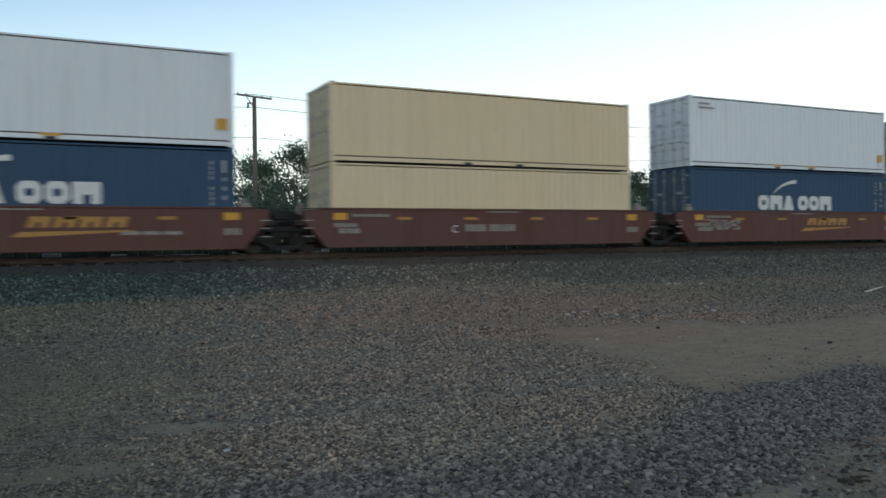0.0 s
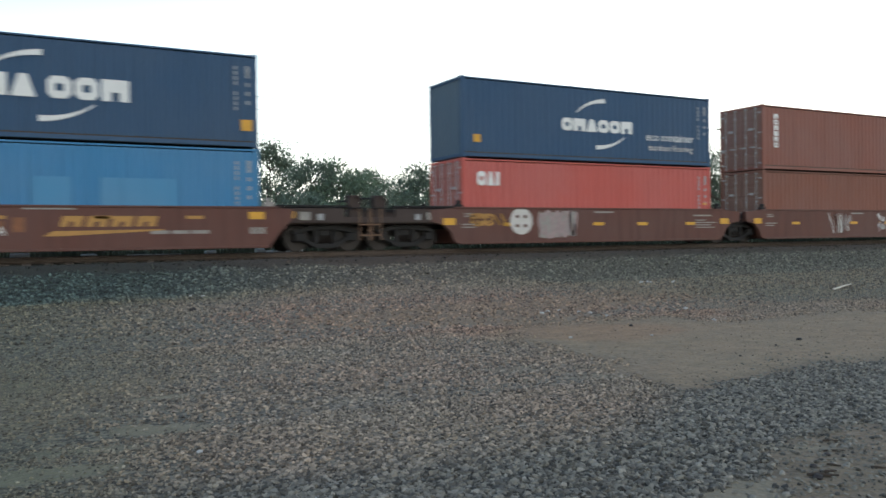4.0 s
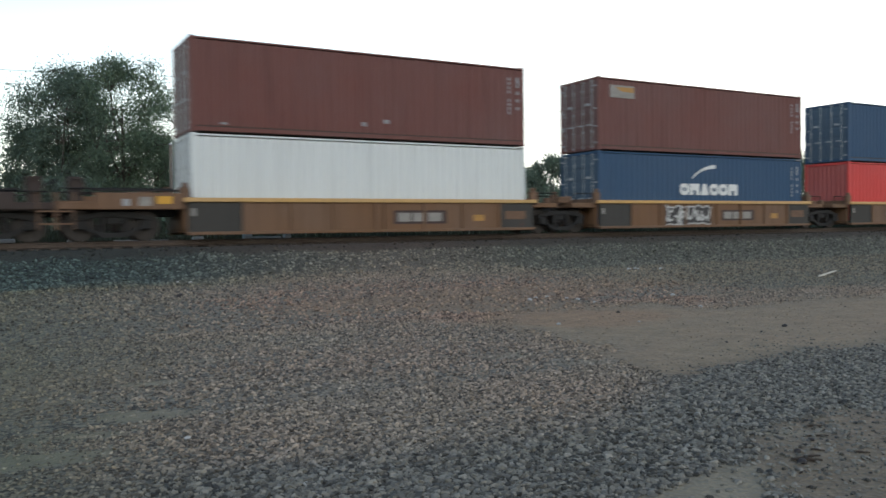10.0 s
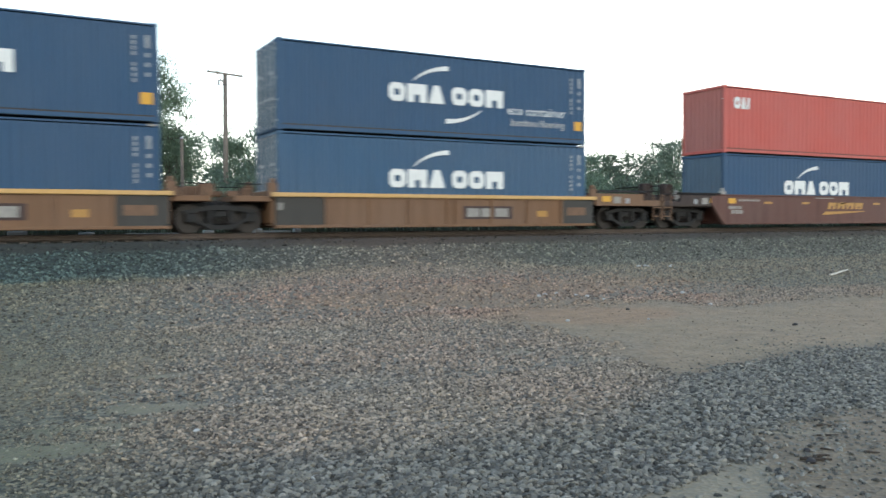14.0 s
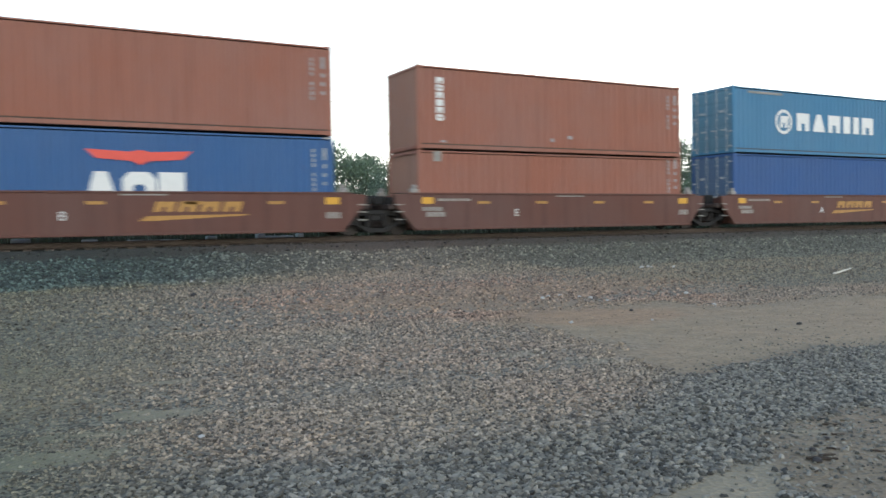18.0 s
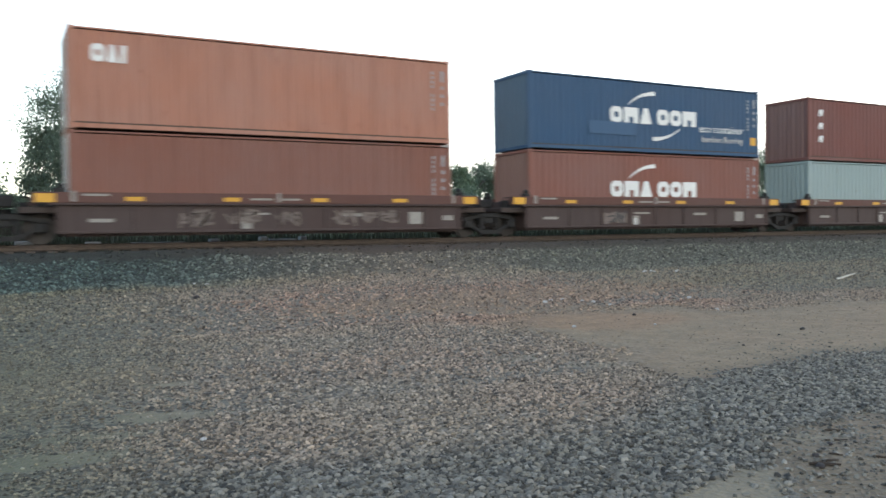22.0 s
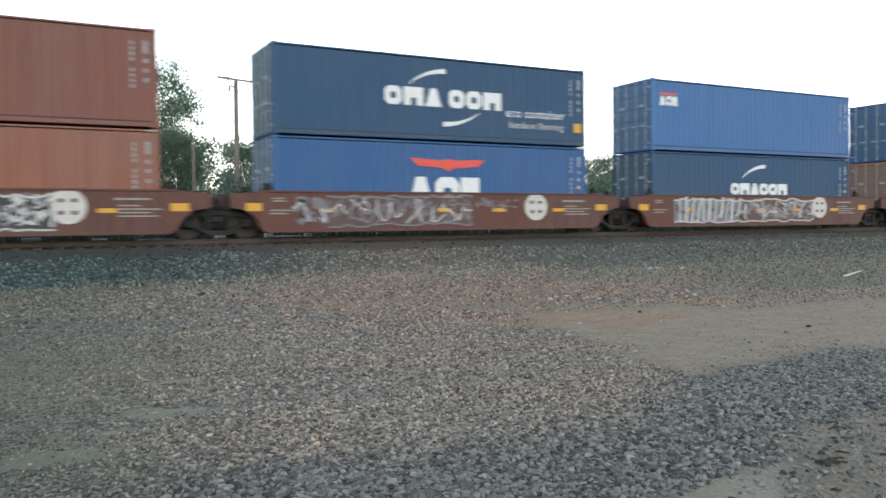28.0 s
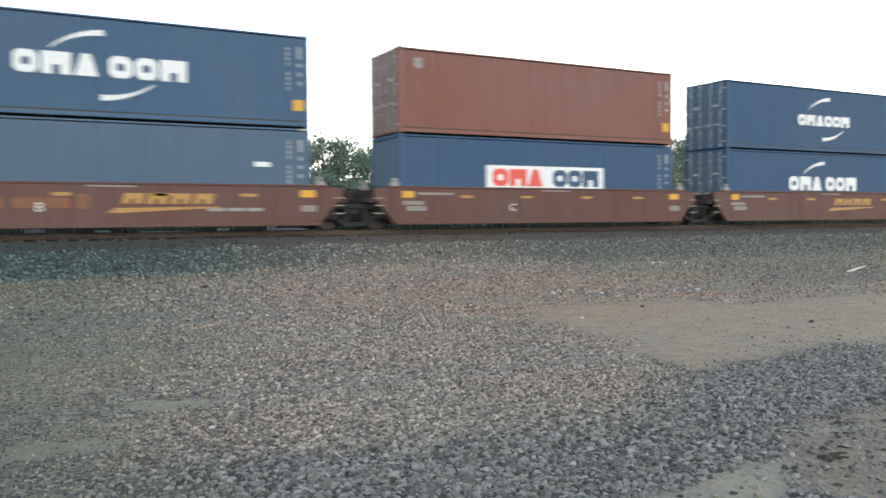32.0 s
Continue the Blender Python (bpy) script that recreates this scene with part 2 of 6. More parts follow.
def ground_material():
    m, n, l, bsdf = shader("gravel_and_dirt")
    tc = n.new("ShaderNodeTexCoord")
    co = tc.outputs["Object"]
    at = n.new("ShaderNodeVertexColor")
    at.layer_name = "cover"
    sp = n.new("ShaderNodeSeparateColor")
    l.new(at.outputs["Color"], sp.inputs["Color"])
    vo = n.new("ShaderNodeTexVoronoi")
    vo.inputs["Scale"].default_value = 24.0
    l.new(co, vo.inputs["Vector"])
    rnd = n.new("ShaderNodeSeparateColor")
    l.new(vo.outputs["Color"], rnd.inputs["Color"])
    broad = noise_node(n, l, co, 0.5, 5)
    mid = noise_node(n, l, co, 3.0, 6)
    warm = mixed(n, l, ramp(n, l, broad, 0.35, 0.65), lin(118, 110, 96), lin(130, 117, 100))
    pebbles = mixed(n, l, rnd.outputs["Red"], mixed(n, l, 1.0, warm, (0.15, 0.15, 0.15, 1), "MULTIPLY"), mixed(n, l, 1.0, warm, (1.25, 1.25, 1.25, 1), "MULTIPLY"))
    blue = mixed(n, l, rnd.outputs["Green"], lin(34, 33, 30), lin(92, 87, 77))
    c = mixed(n, l, sp.outputs["Green"], pebbles, blue)
    dirt = mixed(n, l, ramp(n, l, mid, 0.3, 0.7), lin(122, 102, 78), lin(148, 125, 97))
    dirt = mixed(n, l, ramp(n, l, noise_node(n, l, co, 0.45, 3), 0.4, 0.62), dirt, mixed(n, l, 1.0, dirt, (0.98, 1.02, 1.03, 1), "MULTIPLY"))
    dirt = mixed(n, l, ramp(n, l, noise_node(n, l, co, 7.0, 8, (0.5, 1.6, 1), 0.7), 0.58, 0.72), dirt, lin(92, 78, 64))
    dirt = mixed(n, l, times(n, l, rnd.outputs["Blue"], 0.4), dirt, pebbles)
    c = mixed(n, l, sp.outputs["Red"], c, dirt)
    grass = mixed(n, l, mid, lin(34, 40, 26), lin(62, 68, 44))
    c = mixed(n, l, sp.outputs["Blue"], c, grass)
    rusty = mixed(n, l, rnd.outputs["Red"], lin(54, 43, 36), lin(76, 61, 50))
    c = mixed(n, l, times(n, l, at.outputs["Alpha"], 0.85), c, rusty)
    # red: lens shading painted into the ground; green: pale grit; blue: reddish gravel
    shade_and_grit = n.new("ShaderNodeVertexColor")
    shade_and_grit.layer_name = "shade_and_grit"
    shade_tone = n.new("ShaderNodeSeparateColor")
    l.new(shade_and_grit.outputs["Color"], shade_tone.inputs["Color"])
    c = mixed(n, l, times(n, l, shade_tone.outputs["Blue"], 0.8), c, mixed(n, l, 1.0, c, (1.1, 0.94, 0.86, 1), "MULTIPLY"))
    grit = mixed(n, l, ramp(n, l, mid, 0.3, 0.7), lin(114, 104, 85), lin(138, 126, 104))
    grit = mixed(n, l, times(n, l, rnd.outputs["Green"], 0.3), grit, lin(98, 91, 78))
    ragged = n.new("ShaderNodeMath")
    ragged.operation = "ADD"
    l.new(shade_tone.outputs["Green"], ragged.inputs[0])
    l.new(noise_node(n, l, co, 9.0, 6, (0.6, 1.5, 1), 0.7), ragged.inputs[1])
    c = mixed(n, l, ramp(n, l, ragged.outputs[0], 0.85, 1.15), c, grit)
    # lens shading multiplied into the colour: greenish on the lot, teal on the ballast
    c = mixed(n, l, shade_tone.outputs["Red"], c, mixed(n, l, 1.0, c, mixed(n, l, shade_and_grit.outputs["Alpha"], (0.62, 0.71, 0.61, 1), (0.42, 0.65, 0.69, 1)), "MULTIPLY"))
    l.new(c, bsdf.inputs["Base Color"])
    bsdf.inputs["Roughness"].default_value = 0.95
    bumped(n, l, bsdf, vo.outputs["Distance"], 0.5, 0.03)
    return m


M_STONE, M_GROUND = stone_material(), ground_material()


# ---- building helpers ----
class Build:
    """Gathers the faces of one mesh."""

    def __init__(self):
        self.v, self.f, self.cuts = [], [], []

    def sign(self):
        """Marks that what follows is a piece of its own."""
        self.cuts.append((len(self.v), len(self.f)))
        return self

    def pieces(self):
        """One Build for each marked piece."""
        ends, out = self.cuts[1:] + [(len(self.v), len(self.f))], []
        for (v0, f0), (v1, f1) in zip(self.cuts, ends):
            b = Build()
            b.v, b.f = self.v[v0:v1], [tuple(i - v0 for i in q) for q in self.f[f0:f1]]
            out.append(b)
        return out or [self]

    def add(self, verts, faces):
        k = len(self.v)
        self.v += [tuple(p) for p in verts]
        self.f += [tuple(k + i for i in q) for q in faces]
        return self

    def box(self, x0, x1, y0, y1, z0, z1, c=0.0):
        """A box, with its edges cut by c."""
        if c <= 0:
            v = [(x, y, z) for x in (x0, x1) for y in (y0, y1) for z in (z0, z1)]
            return self.add(v, [(0, 1, 3, 2), (4, 6, 7, 5), (0, 4, 5, 1), (2, 3, 7, 6), (0, 2, 6, 4), (1, 5, 7, 3)])
        lo, hi, v = (x0, y0, z0), (x1, y1, z1), []
        for ix in (0, 1):
            for iy in (0, 1):
                for iz in (0, 1):
                    s = (ix, iy, iz)
                    for a in range(3):
                        p = [hi[k] - c if s[k] else lo[k] + c for k in range(3)]
                        p[a] = hi[a] if s[a] else lo[a]
                        v.append(tuple(p))
        ident = lambda ix, iy, iz, a: ((ix * 2 + iy) * 2 + iz) * 3 + a
        f = []
        for a in range(3):
            b, d = (a + 1) % 3, (a + 2) % 3
            for s in (0, 1):
                q = []
                for sb, sd in ((0, 0), (1, 0), (1, 1), (0, 1)):
                    k = [0, 0, 0]
                    k[a], k[b], k[d] = s, sb, sd
                    q.append(ident(*k, a))
                f.append(tuple(q if s else q[::-1]))
            for sb in (0, 1):
                for sd in (0, 1):
                    k0, k1 = [0, 0, 0], [0, 0, 0]
                    k0[a], k1[a] = 0, 1
                    k0[b] = k1[b] = sb
                    k0[d] = k1[d] = sd
                    q = (ident(*k0, b), ident(*k1, b), ident(*k1, d), ident(*k0, d))
                    f.append(q if sb == sd else q[::-1])
        for ix in (0, 1):
            for iy in (0, 1):
                for iz in (0, 1):
                    q = [ident(ix, iy, iz, a) for a in range(3)]
                    f.append(tuple(q if (ix + iy + iz) % 2 else q[::-1]))
        return self.add(v, f)

    def prism(self, poly, y0, y1):
        """A plate whose outline poly lies in x and z, from y0 (near) to y1."""
        n = len(poly)
        v = [(x, y0, z) for x, z in poly] + [(x, y1, z) for x, z in poly]
        f = [tuple(range(n)), tuple(range(2 * n - 1, n - 1, -1))]
        f += [(i, i + n, (i + 1) % n + n, (i + 1) % n) for i in range(n)]
        return self.add(v, f)

    def tube(self, pts, radii, n=8):
        """A tapered tube along pts, closed at its ends."""
        pts, k0 = [Vector(p) for p in pts], len(self.v)
        for i, p in enumerate(pts):
            d = (pts[min(i + 1, len(pts) - 1)] - pts[max(i - 1, 0)]).normalized()
            a = d.orthogonal().normalized()
            b = d.cross(a)
            for k in range(n):
                w = 2 * math.pi * k / n
                self.v.append(tuple(p + radii[i] * (math.cos(w) * a + math.sin(w) * b)))
        for i in range(len(pts) - 1):
            for k in range(n):
                self.f.append((k0 + i * n + k, k0 + i * n + (k + 1) % n, k0 + (i + 1) * n + (k + 1) % n, k0 + (i + 1) * n + k))
        self.f += [tuple(range(k0 + n - 1, k0 - 1, -1)), tuple(range(k0 + (len(pts) - 1) * n, k0 + len(pts) * n))]
        return self

    def disc(self, cx, cz, r, y0, y1, n=24, inner=0.0):
        """A round plate (or a ring) facing the near side."""
        ring = [(math.cos(2 * math.pi * k / n), math.sin(2 * math.pi * k / n)) for k in range(n)]
        if inner <= 0:
            return self.prism([(cx + r * c, cz + r * s) for c, s in ring], y0, y1)
        v = [(cx + q * c, y, cz + q * s) for y in (y0, y1) for q in (r, inner) for c, s in ring]
        f = []
        for k in range(n):
            j = (k + 1) % n
            f += [(k, j, n + j, n + k), (2 * n + k, 3 * n + k, 3 * n + j, 2 * n + j), (k, 2 * n + k, 2 * n + j, j), (n + k, n + j, 3 * n + j, 3 * n + k)]
        return self.add(v, f)

    def mesh(self, name):
        me = bpy.data.meshes.new(name)
        me.from_pydata(self.v, [], self.f)
        me.validate()
        me.update()
        return me


def part(name, made, material, parent=None, label="", smooth=False, at=None):
    """Links a Build, or a mesh that several parts share, as one mesh object."""
    me = made.mesh(name) if isinstance(made, Build) else made
    if not me.materials:
        me.materials.append(None)
    if smooth:
        me.shade_smooth()
    ob = new(name, me)
    ob.material_slots[0].link = "OBJECT"
    ob.material_slots[0].material = material
    ob.parent = parent
    if at is not None:
        ob.matrix_basis = at
    if label:
        ob["label"] = label
    return ob


KEPT = {}


def kept(key, make):
    """A mesh that is made once and shared."""
    if key not in KEPT:
        KEPT[key] = make().mesh(key if isinstance(key, str) else str(key[0]))
    return KEPT[key]


def parts(name, key, make, material, parent, label=""):
    """Each piece of a Build as a part of its own, its meshes shared under the key."""
    if key is None or key not in KEPT:
        made = [b.mesh(name) for b in make().pieces()]
        if key is None:
            return [part(name, me, material, parent, label) for me in made]
        KEPT[key] = made
    return [part(name, me, material, parent, label) for me in KEPT[key]]


def empty(name, m):
    ob = new(name)
    ob.empty_display_size = 0.5
    ob.matrix_basis = m
    return ob


def words(text, size):
    """A flat mesh of text in the built-in font, standing in x and z, from its lower left corner."""
    cu = bpy.data.curves.new(text, "FONT")
    cu.body, cu.size, cu.extrude = text, size, 0.002
    cu.resolution_u = 2
    ob = bpy.data.objects.new(text, cu)
    me = bpy.data.meshes.new_from_object(ob)
    me.transform(Matrix.Rotation(radians(90), 4, "X"))
    bpy.data.objects.remove(ob)
    return me


def letters(me):
    """The letters of a flat text mesh, each a mesh of its own."""
    bm = bmesh.new()
    bm.from_mesh(me)
    seen, spans = set(), []
    for v in bm.verts:
        if v in seen:
            continue
        todo, island = [v], []
        seen.add(v)
        while todo:
            p = todo.pop()
            island.append(p)
            for e in p.link_edges:
                o = e.other_vert(p)
                if o not in seen:
                    seen.add(o)
                    todo.append(o)
        spans.append([min(p.co.x for p in island), max(p.co.x for p in island), island])
    spans.sort(key=lambda s: s[0])
    joined = []
    for lo, hi, island in spans:
        if joined and lo < joined[-1][1] - 0.3 * (hi - lo):
            joined[-1][1] = max(hi, joined[-1][1])
            joined[-1][2].extend(island)
        else:
            joined.append([lo, hi, island])
    out = []
    for lo, hi, island in joined:
        index = {p: i for i, p in enumerate(island)}
        faces = [tuple(index[p] for p in f.verts) for f in bm.faces if f.verts[0] in index]
        one = bpy.data.meshes.new("letter")
        one.from_pydata([tuple(p.co) for p in island], [], faces)
        out.append(one)
    bm.free()
    return out


MOVERS = []     # things on the train: object, its place along the train, height
SPINNERS = []   # wheelsets: object, its rest pose, place along the train


# ---- ground, ballast and track ----
def ease(a, b, t):
    t = min(max((t - a) / (b - a), 0.0), 1.0)
    return t * t * (3 - 2 * t)


def ground_z(x, y):
    z = 0.22 * ease(8, 20, y) + 0.87 * ease(21.2, 25.0, y)
    z -= 0.35 * ease(29.0, 32, y)
    flat = ease(24.6, 25.2, y) * (1 - ease(28.4, 29.0, y))
    bump = noise.noise((x * 0.35, y * 0.35, 0)) * 0.05 + noise.noise((x * 1.7, y * 1.7, 3)) * 0.015
    return z + bump * (1 - flat) * (1.0 if abs(x) < 200 and abs(y) < 200 else 0.0)


def blob(x, y, cx, cy, rx, ry, turn=0.0):
    """1 inside a ragged oval, 0 outside it."""
    c, s = math.cos(radians(turn)), math.sin(radians(turn))
    dx, dy = x - cx, y - cy
    u, v = (c * dx + s * dy) / rx, (-s * dx + c * dy) / ry
    r = math.hypot(u, v) + 0.35 * noise.noise((x * 0.9, y * 0.9, 7)) + 0.18 * noise.noise((x * 3.1, y * 3.1, 9))
    return 1 - ease(0.8, 1.1, r)


PATCH = [(8.3, 12.3), (9.6, 11.8), (11.2, 11.7), (12.0, 10.6), (13.4, 10.7), (16, 10.5), (20, 11.2), (24, 10.0), (15, 7.4), (9.6, 6.25), (8.2, 6.5), (6.9, 6.2), (6.3, 6.15), (6.4, 7.1), (7.1, 8.2), (7.1, 9.4), (7.1, 10.5), (7.6, 11.4)]
SILT = [(3.15, 3.74), (3.6, 3.68), (3.9, 3.75), (4.22, 3.84), (4.45, 3.7), (4.3, 3.4), (3.95, 3.1), (3.4, 3.25), (3.05, 3.55)]
# streaks of fine pale grit pressed into the lot: place, half sizes, turn, strength
GRIT = [(0.15, 6.4, 0.75, 0.26, -8, 0.8), (0.6, 6.95, 0.6, 0.14, -10, 0.6), (1.25, 7.35, 0.55, 0.22, -20, 0.75), (1.95, 7.15, 0.4, 0.12, -15, 0.6), (1.55, 8.9, 0.4, 0.14, -12, 0.7),
        (1.0, 8.3, 0.5, 0.2, -10, 0.5), (5.6, 8.4, 0.5, 0.3, -30, 0.6), (6.0, 7.45, 0.4, 0.22, -35, 0.55), (4.7, 8.9, 0.6, 0.3, -28, 0.4), (5.3, 4.2, 0.5, 0.12, -36, 0.7), (3.3, 7.6, 0.6, 0.2, -25, 0.4),
        (2.6, 9.9, 0.8, 0.25, -15, 0.45), (0.3, 10.2, 0.6, 0.5, 0, 0.4), (3.9, 11.3, 1.0, 0.3, -18, 0.35)]


def inside(x, y, poly, soft, rough=1.0):
    """1 well inside a ragged outline, falling to 0 across its edge."""
    x += rough * (0.5 * noise.noise((x * 0.8, y * 0.8, 7)) + 0.22 * noise.noise((x * 3.1, y * 3.1, 9)))
    y += rough * (0.4 * noise.noise((x * 0.8, y * 0.8, 17)) + 0.2 * noise.noise((x * 3.1, y * 3.1, 19)))
    near, odd = 1e9, False
    for (ax, ay), (bx, by) in zip(poly, poly[1:] + poly[:1]):
        t = min(max(((x - ax) * (bx - ax) + (y - ay) * (by - ay)) / ((bx - ax) ** 2 + (by - ay) ** 2), 0), 1)
        near = min(near, math.hypot(x - ax - t * (bx - ax), y - ay - t * (by - ay)))
        if (ay > y) != (by > y) and x < (bx - ax) * (y - ay) / (by - ay) + ax:
            odd = not odd
    return ease(-soft, soft, near if odd else -near)


def silt_at(x, y):
    """Fine pale grit: a dried puddle and thin streaks."""
    if not (-3 < x < 8 and 2 < y < 13):
        return 0.0
    d = inside(x, y, SILT, 0.12, 0.25)
    for cx, cy, rx, ry, turn, k in GRIT:
        if abs(x - cx) < 2 * rx + 0.3 and abs(y - cy) < 2 * rx + 0.3:
            d = max(d, k * blob(x, y, cx, cy, rx, ry, turn))
    return d


def dirt_at(x, y):
    if not (-6 < x < 26 and 2 < y < 18):
        return 0.0
    d = max(inside(x, y, PATCH, 0.7), 0.62 * blob(x, y, 5.6, 3.5, 1.6, 0.85, 22))
    d = max(d, 0.35 * blob(x, y, -1.0, 9.5, 2.5, 2))
    return max(d, 0.35 * blob(x, y, 11, 15, 7, 1.6, 10), 0.5 * blob(x, y, 9.0, 12.6, 2.6, 0.7, -25))


def ballast_at(x, y):
    """The bank of blue-grey ballast along the track."""
    edge = 21.3 + 1.1 * ease(4, 9, x) - 2.0 * ease(13, 18, x) + 0.5 * noise.noise((x * 0.3, 0, 5))
    return ease(edge - 0.7, edge + 0.7, y + 0.7 * noise.noise((x * 0.9, y * 0.9, 2))) * (1 - ease(29.2, 31, y)) * (1 - 0.4 * ease(5, 12, x))


def dusty_at(x, y):
    """Brown brake dust on the top of the bank and between the rails."""
    return ease(23.55, 24.05, y + 0.25 * noise.noise((x * 0.8, y, 4))) * (1 - ease(29, 30.5, y))


def near_grey(x, y):
    """A swathe of coarse blue-grey stone near the road."""
    edge = 5.7 - 0.16 * min(x, 4.2) + 0.62 * max(0.0, x - 4.2)
    return (1 - ease(edge - 0.5, edge + 0.6, y + 0.5 * noise.noise((x * 0.7, y * 0.7, 11)))) * ease(-0.6, 1.6, x) * (1 - ease(9.5, 12.5, x))


def lens_shade_at(x, y):
    """Lens falloff put into the colour, darker and greener leftward; weaker tone far right."""
    shade_tone = 1 - ease(-0.1, 0.36, (x + 0.7 * noise.noise((x * 0.4, y * 0.4, 33))) / max(y, 2.0) - 0.16 * ease(19.5, 21, y))
    return max(shade_tone, 0.6 * ease(11, 18, x + 2 * noise.noise((x * 0.3, y * 0.3, 8))) * ease(11.4, 13, y) * (1 - ease(30, 34, y)))


def wedge(x, y):
    """The stretch of the lot that lies open towards the track."""
    return ease(-3.4, -0.6 - 0.06 * y, x) * (1 - ease(1.7 * y, 1.7 * y + 1.2, x))


def make_ground():
    far = [60, 75, 95, 120, 160, 220, 320, 500, 800, 1400, 3000]
    xs = [-v for v in reversed(far)] + [-50, -40, -30, -22, -16] + [-12 + 0.25 * k for k in range(48)] + [0.125 * k for k in range(72)] + [9 + 0.25 * k for k in range(141)] + [46, 50, 55] + far
    ys = [-v for v in reversed(far)] + [-50, -40, -30, -20, -12, -8, -5, -3, -1] + [0.2 * k for k in range(13)] + [2.6 + 0.1 * k for k in range(70)] + [9.6 + 0.2 * k for k in range(118)] + [34, 36, 39, 43, 48, 54] + far
    nx, ny = len(xs), len(ys)
    v = [(x, y, ground_z(x, y)) for y in ys for x in xs]
    f = [(j * nx + i, j * nx + i + 1, (j + 1) * nx + i + 1, (j + 1) * nx + i) for j in range(ny - 1) for i in range(nx - 1)]
    me = bpy.data.meshes.new("ground")
    me.from_pydata(v, [], f)
    cover = me.color_attributes.new("cover", "FLOAT_COLOR", "POINT")
    vals = np.zeros((len(v), 4), dtype=np.float32)
    for k, (x, y, z) in enumerate(v):
        vals[k] = (dirt_at(x, y), max(ballast_at(x, y), near_grey(x, y)), ease(30.2, 32, y) * 0.9 + ease(70, 120, abs(x)) * ease(0, 30, 24 - y), dusty_at(x, y))
    cover.data.foreach_set("color", vals.ravel())
    shade_and_grit = me.color_attributes.new("shade_and_grit", "FLOAT_COLOR", "POINT")
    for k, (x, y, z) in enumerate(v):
        vals[k] = (lens_shade_at(x, y), silt_at(x, y), max(blob(x, y, 8.6, 11.2, 1.9, 1.3, -20), 0.7 * blob(x, y, 9.0, 15, 4, 2)), ballast_at(x, y))
    shade_and_grit.data.foreach_set("color", vals.ravel())
    me.materials.append(M_GROUND)
    me.shade_smooth()
    return tagged(new("ground", me), "gravel lot with bare brown dirt patches and grey ballast", "ground", kind="structure")


def scatter_stones(name, x0, x1, y0, y1, count, smin, smax, label, seed, fine, keep):
    """Loose crushed stones, joined in one mesh."""
    rng = np.random.default_rng(seed)
    if fine:
        g = (1 + 5 ** 0.5) / 2
        bv = np.array([(-1, g, 0), (1, g, 0), (-1, -g, 0), (1, -g, 0), (0, -1, g), (0, 1, g), (0, -1, -g), (0, 1, -g), (g, 0, -1), (g, 0, 1), (-g, 0, -1), (-g, 0, 1)]) / 1.9
        bf = np.array([(0, 11, 5), (0, 5, 1), (0, 1, 7), (0, 7, 10), (0, 10, 11), (1, 5, 9), (5, 11, 4), (11, 10, 2), (10, 7, 6), (7, 1, 8),
                       (3, 9, 4), (3, 4, 2), (3, 2, 6), (3, 6, 8), (3, 8, 9), (4, 9, 5), (2, 4, 11), (6, 2, 10), (8, 6, 7), (9, 8, 1)])
    else:
        bv = np.array([(1, 0, 0), (-1, 0, 0), (0, 1, 0), (0, -1, 0), (0, 0, 1), (0, 0, -1)], float)
        bf = np.array([(0, 2, 4), (2, 1, 4), (1, 3, 4), (3, 0, 4), (2, 0, 5), (1, 2, 5), (3, 1, 5), (0, 3, 5)])
    spots, tints, grow = [], [], []
    for _ in range(count):
        x, y = rng.uniform(x0, x1), rng.uniform(y0, y1)
        edge = wedge(x, y) * ease(0, 1.2, min(x - x0, x1 - x, y - y0 + 0.7 * (y0 > 5)))
        u = rng.random()
        if u > edge:
            continue
        d, silt = dirt_at(x, y), silt_at(x, y)
        if u > keep(x, y, max(ease(0.25, 0.75, d), ease(0.35, 1.0, silt))) * edge:
            continue
        g = max(ballast_at(x, y), near_grey(x, y))
        warm = 0.5 + 0.5 * noise.noise((x * 0.5, y * 0.5, 21)) + 0.9 * blob(x, y, 9.5, 15, 6, 4)
        a = np.array(lin(145 + 9 * warm, 134 - 2 * warm, 117 - 4 * warm)[:3])
        b = np.array(lin(118, 113, 102)[:3]) if y < 15 else np.array(lin(128, 122, 110)[:3])
        a = a * (1 - 0.5 * silt) + 0.5 * silt * np.array(lin(150, 144, 132)[:3])
        a = a * (1 - d) + np.array(lin(150, 128, 102)[:3]) * d
        spots.append((x, y, ground_z(x, y)))
        dusty = 0.9 * dusty_at(x, y)
        grow.append((0.78 + 0.22 * g) if y < 7.5 else 1.0)
        tints.append((a * (1 - g) + b * g) * (1 - dusty) + np.array(lin(72, 58, 48)[:3]) * dusty)
        # lens shading is put into the stone tints too; near stones are smaller there
        shade_tone, bank = lens_shade_at(x, y), ballast_at(x, y)
        grow[-1] *= (1 - 0.42 * shade_tone * (y < 14)) * (1 - 0.4 * ease(0.3, 0.8, d) * (y < 13))
        tints[-1] = tints[-1] * (1 - shade_tone * (np.array((0.4, 0.3, 0.38)) * (1 - bank) + np.array((0.58, 0.35, 0.31)) * bank))
    n = len(spots)
    spots, tints = np.array(spots), np.array(tints)
    size = np.array(grow)[:, None, None] * (smin + (smax - smin) * rng.random((n, 1, 1)) ** 1.4) * rng.uniform(0.6, 1.2, (n, 1, 3)) * np.array([1, 1, 0.65])
    v = bv[None] * rng.uniform(0.7, 1.2, (n, len(bv), 1)) * size
    w = rng.uniform(0, 2 * np.pi, n)
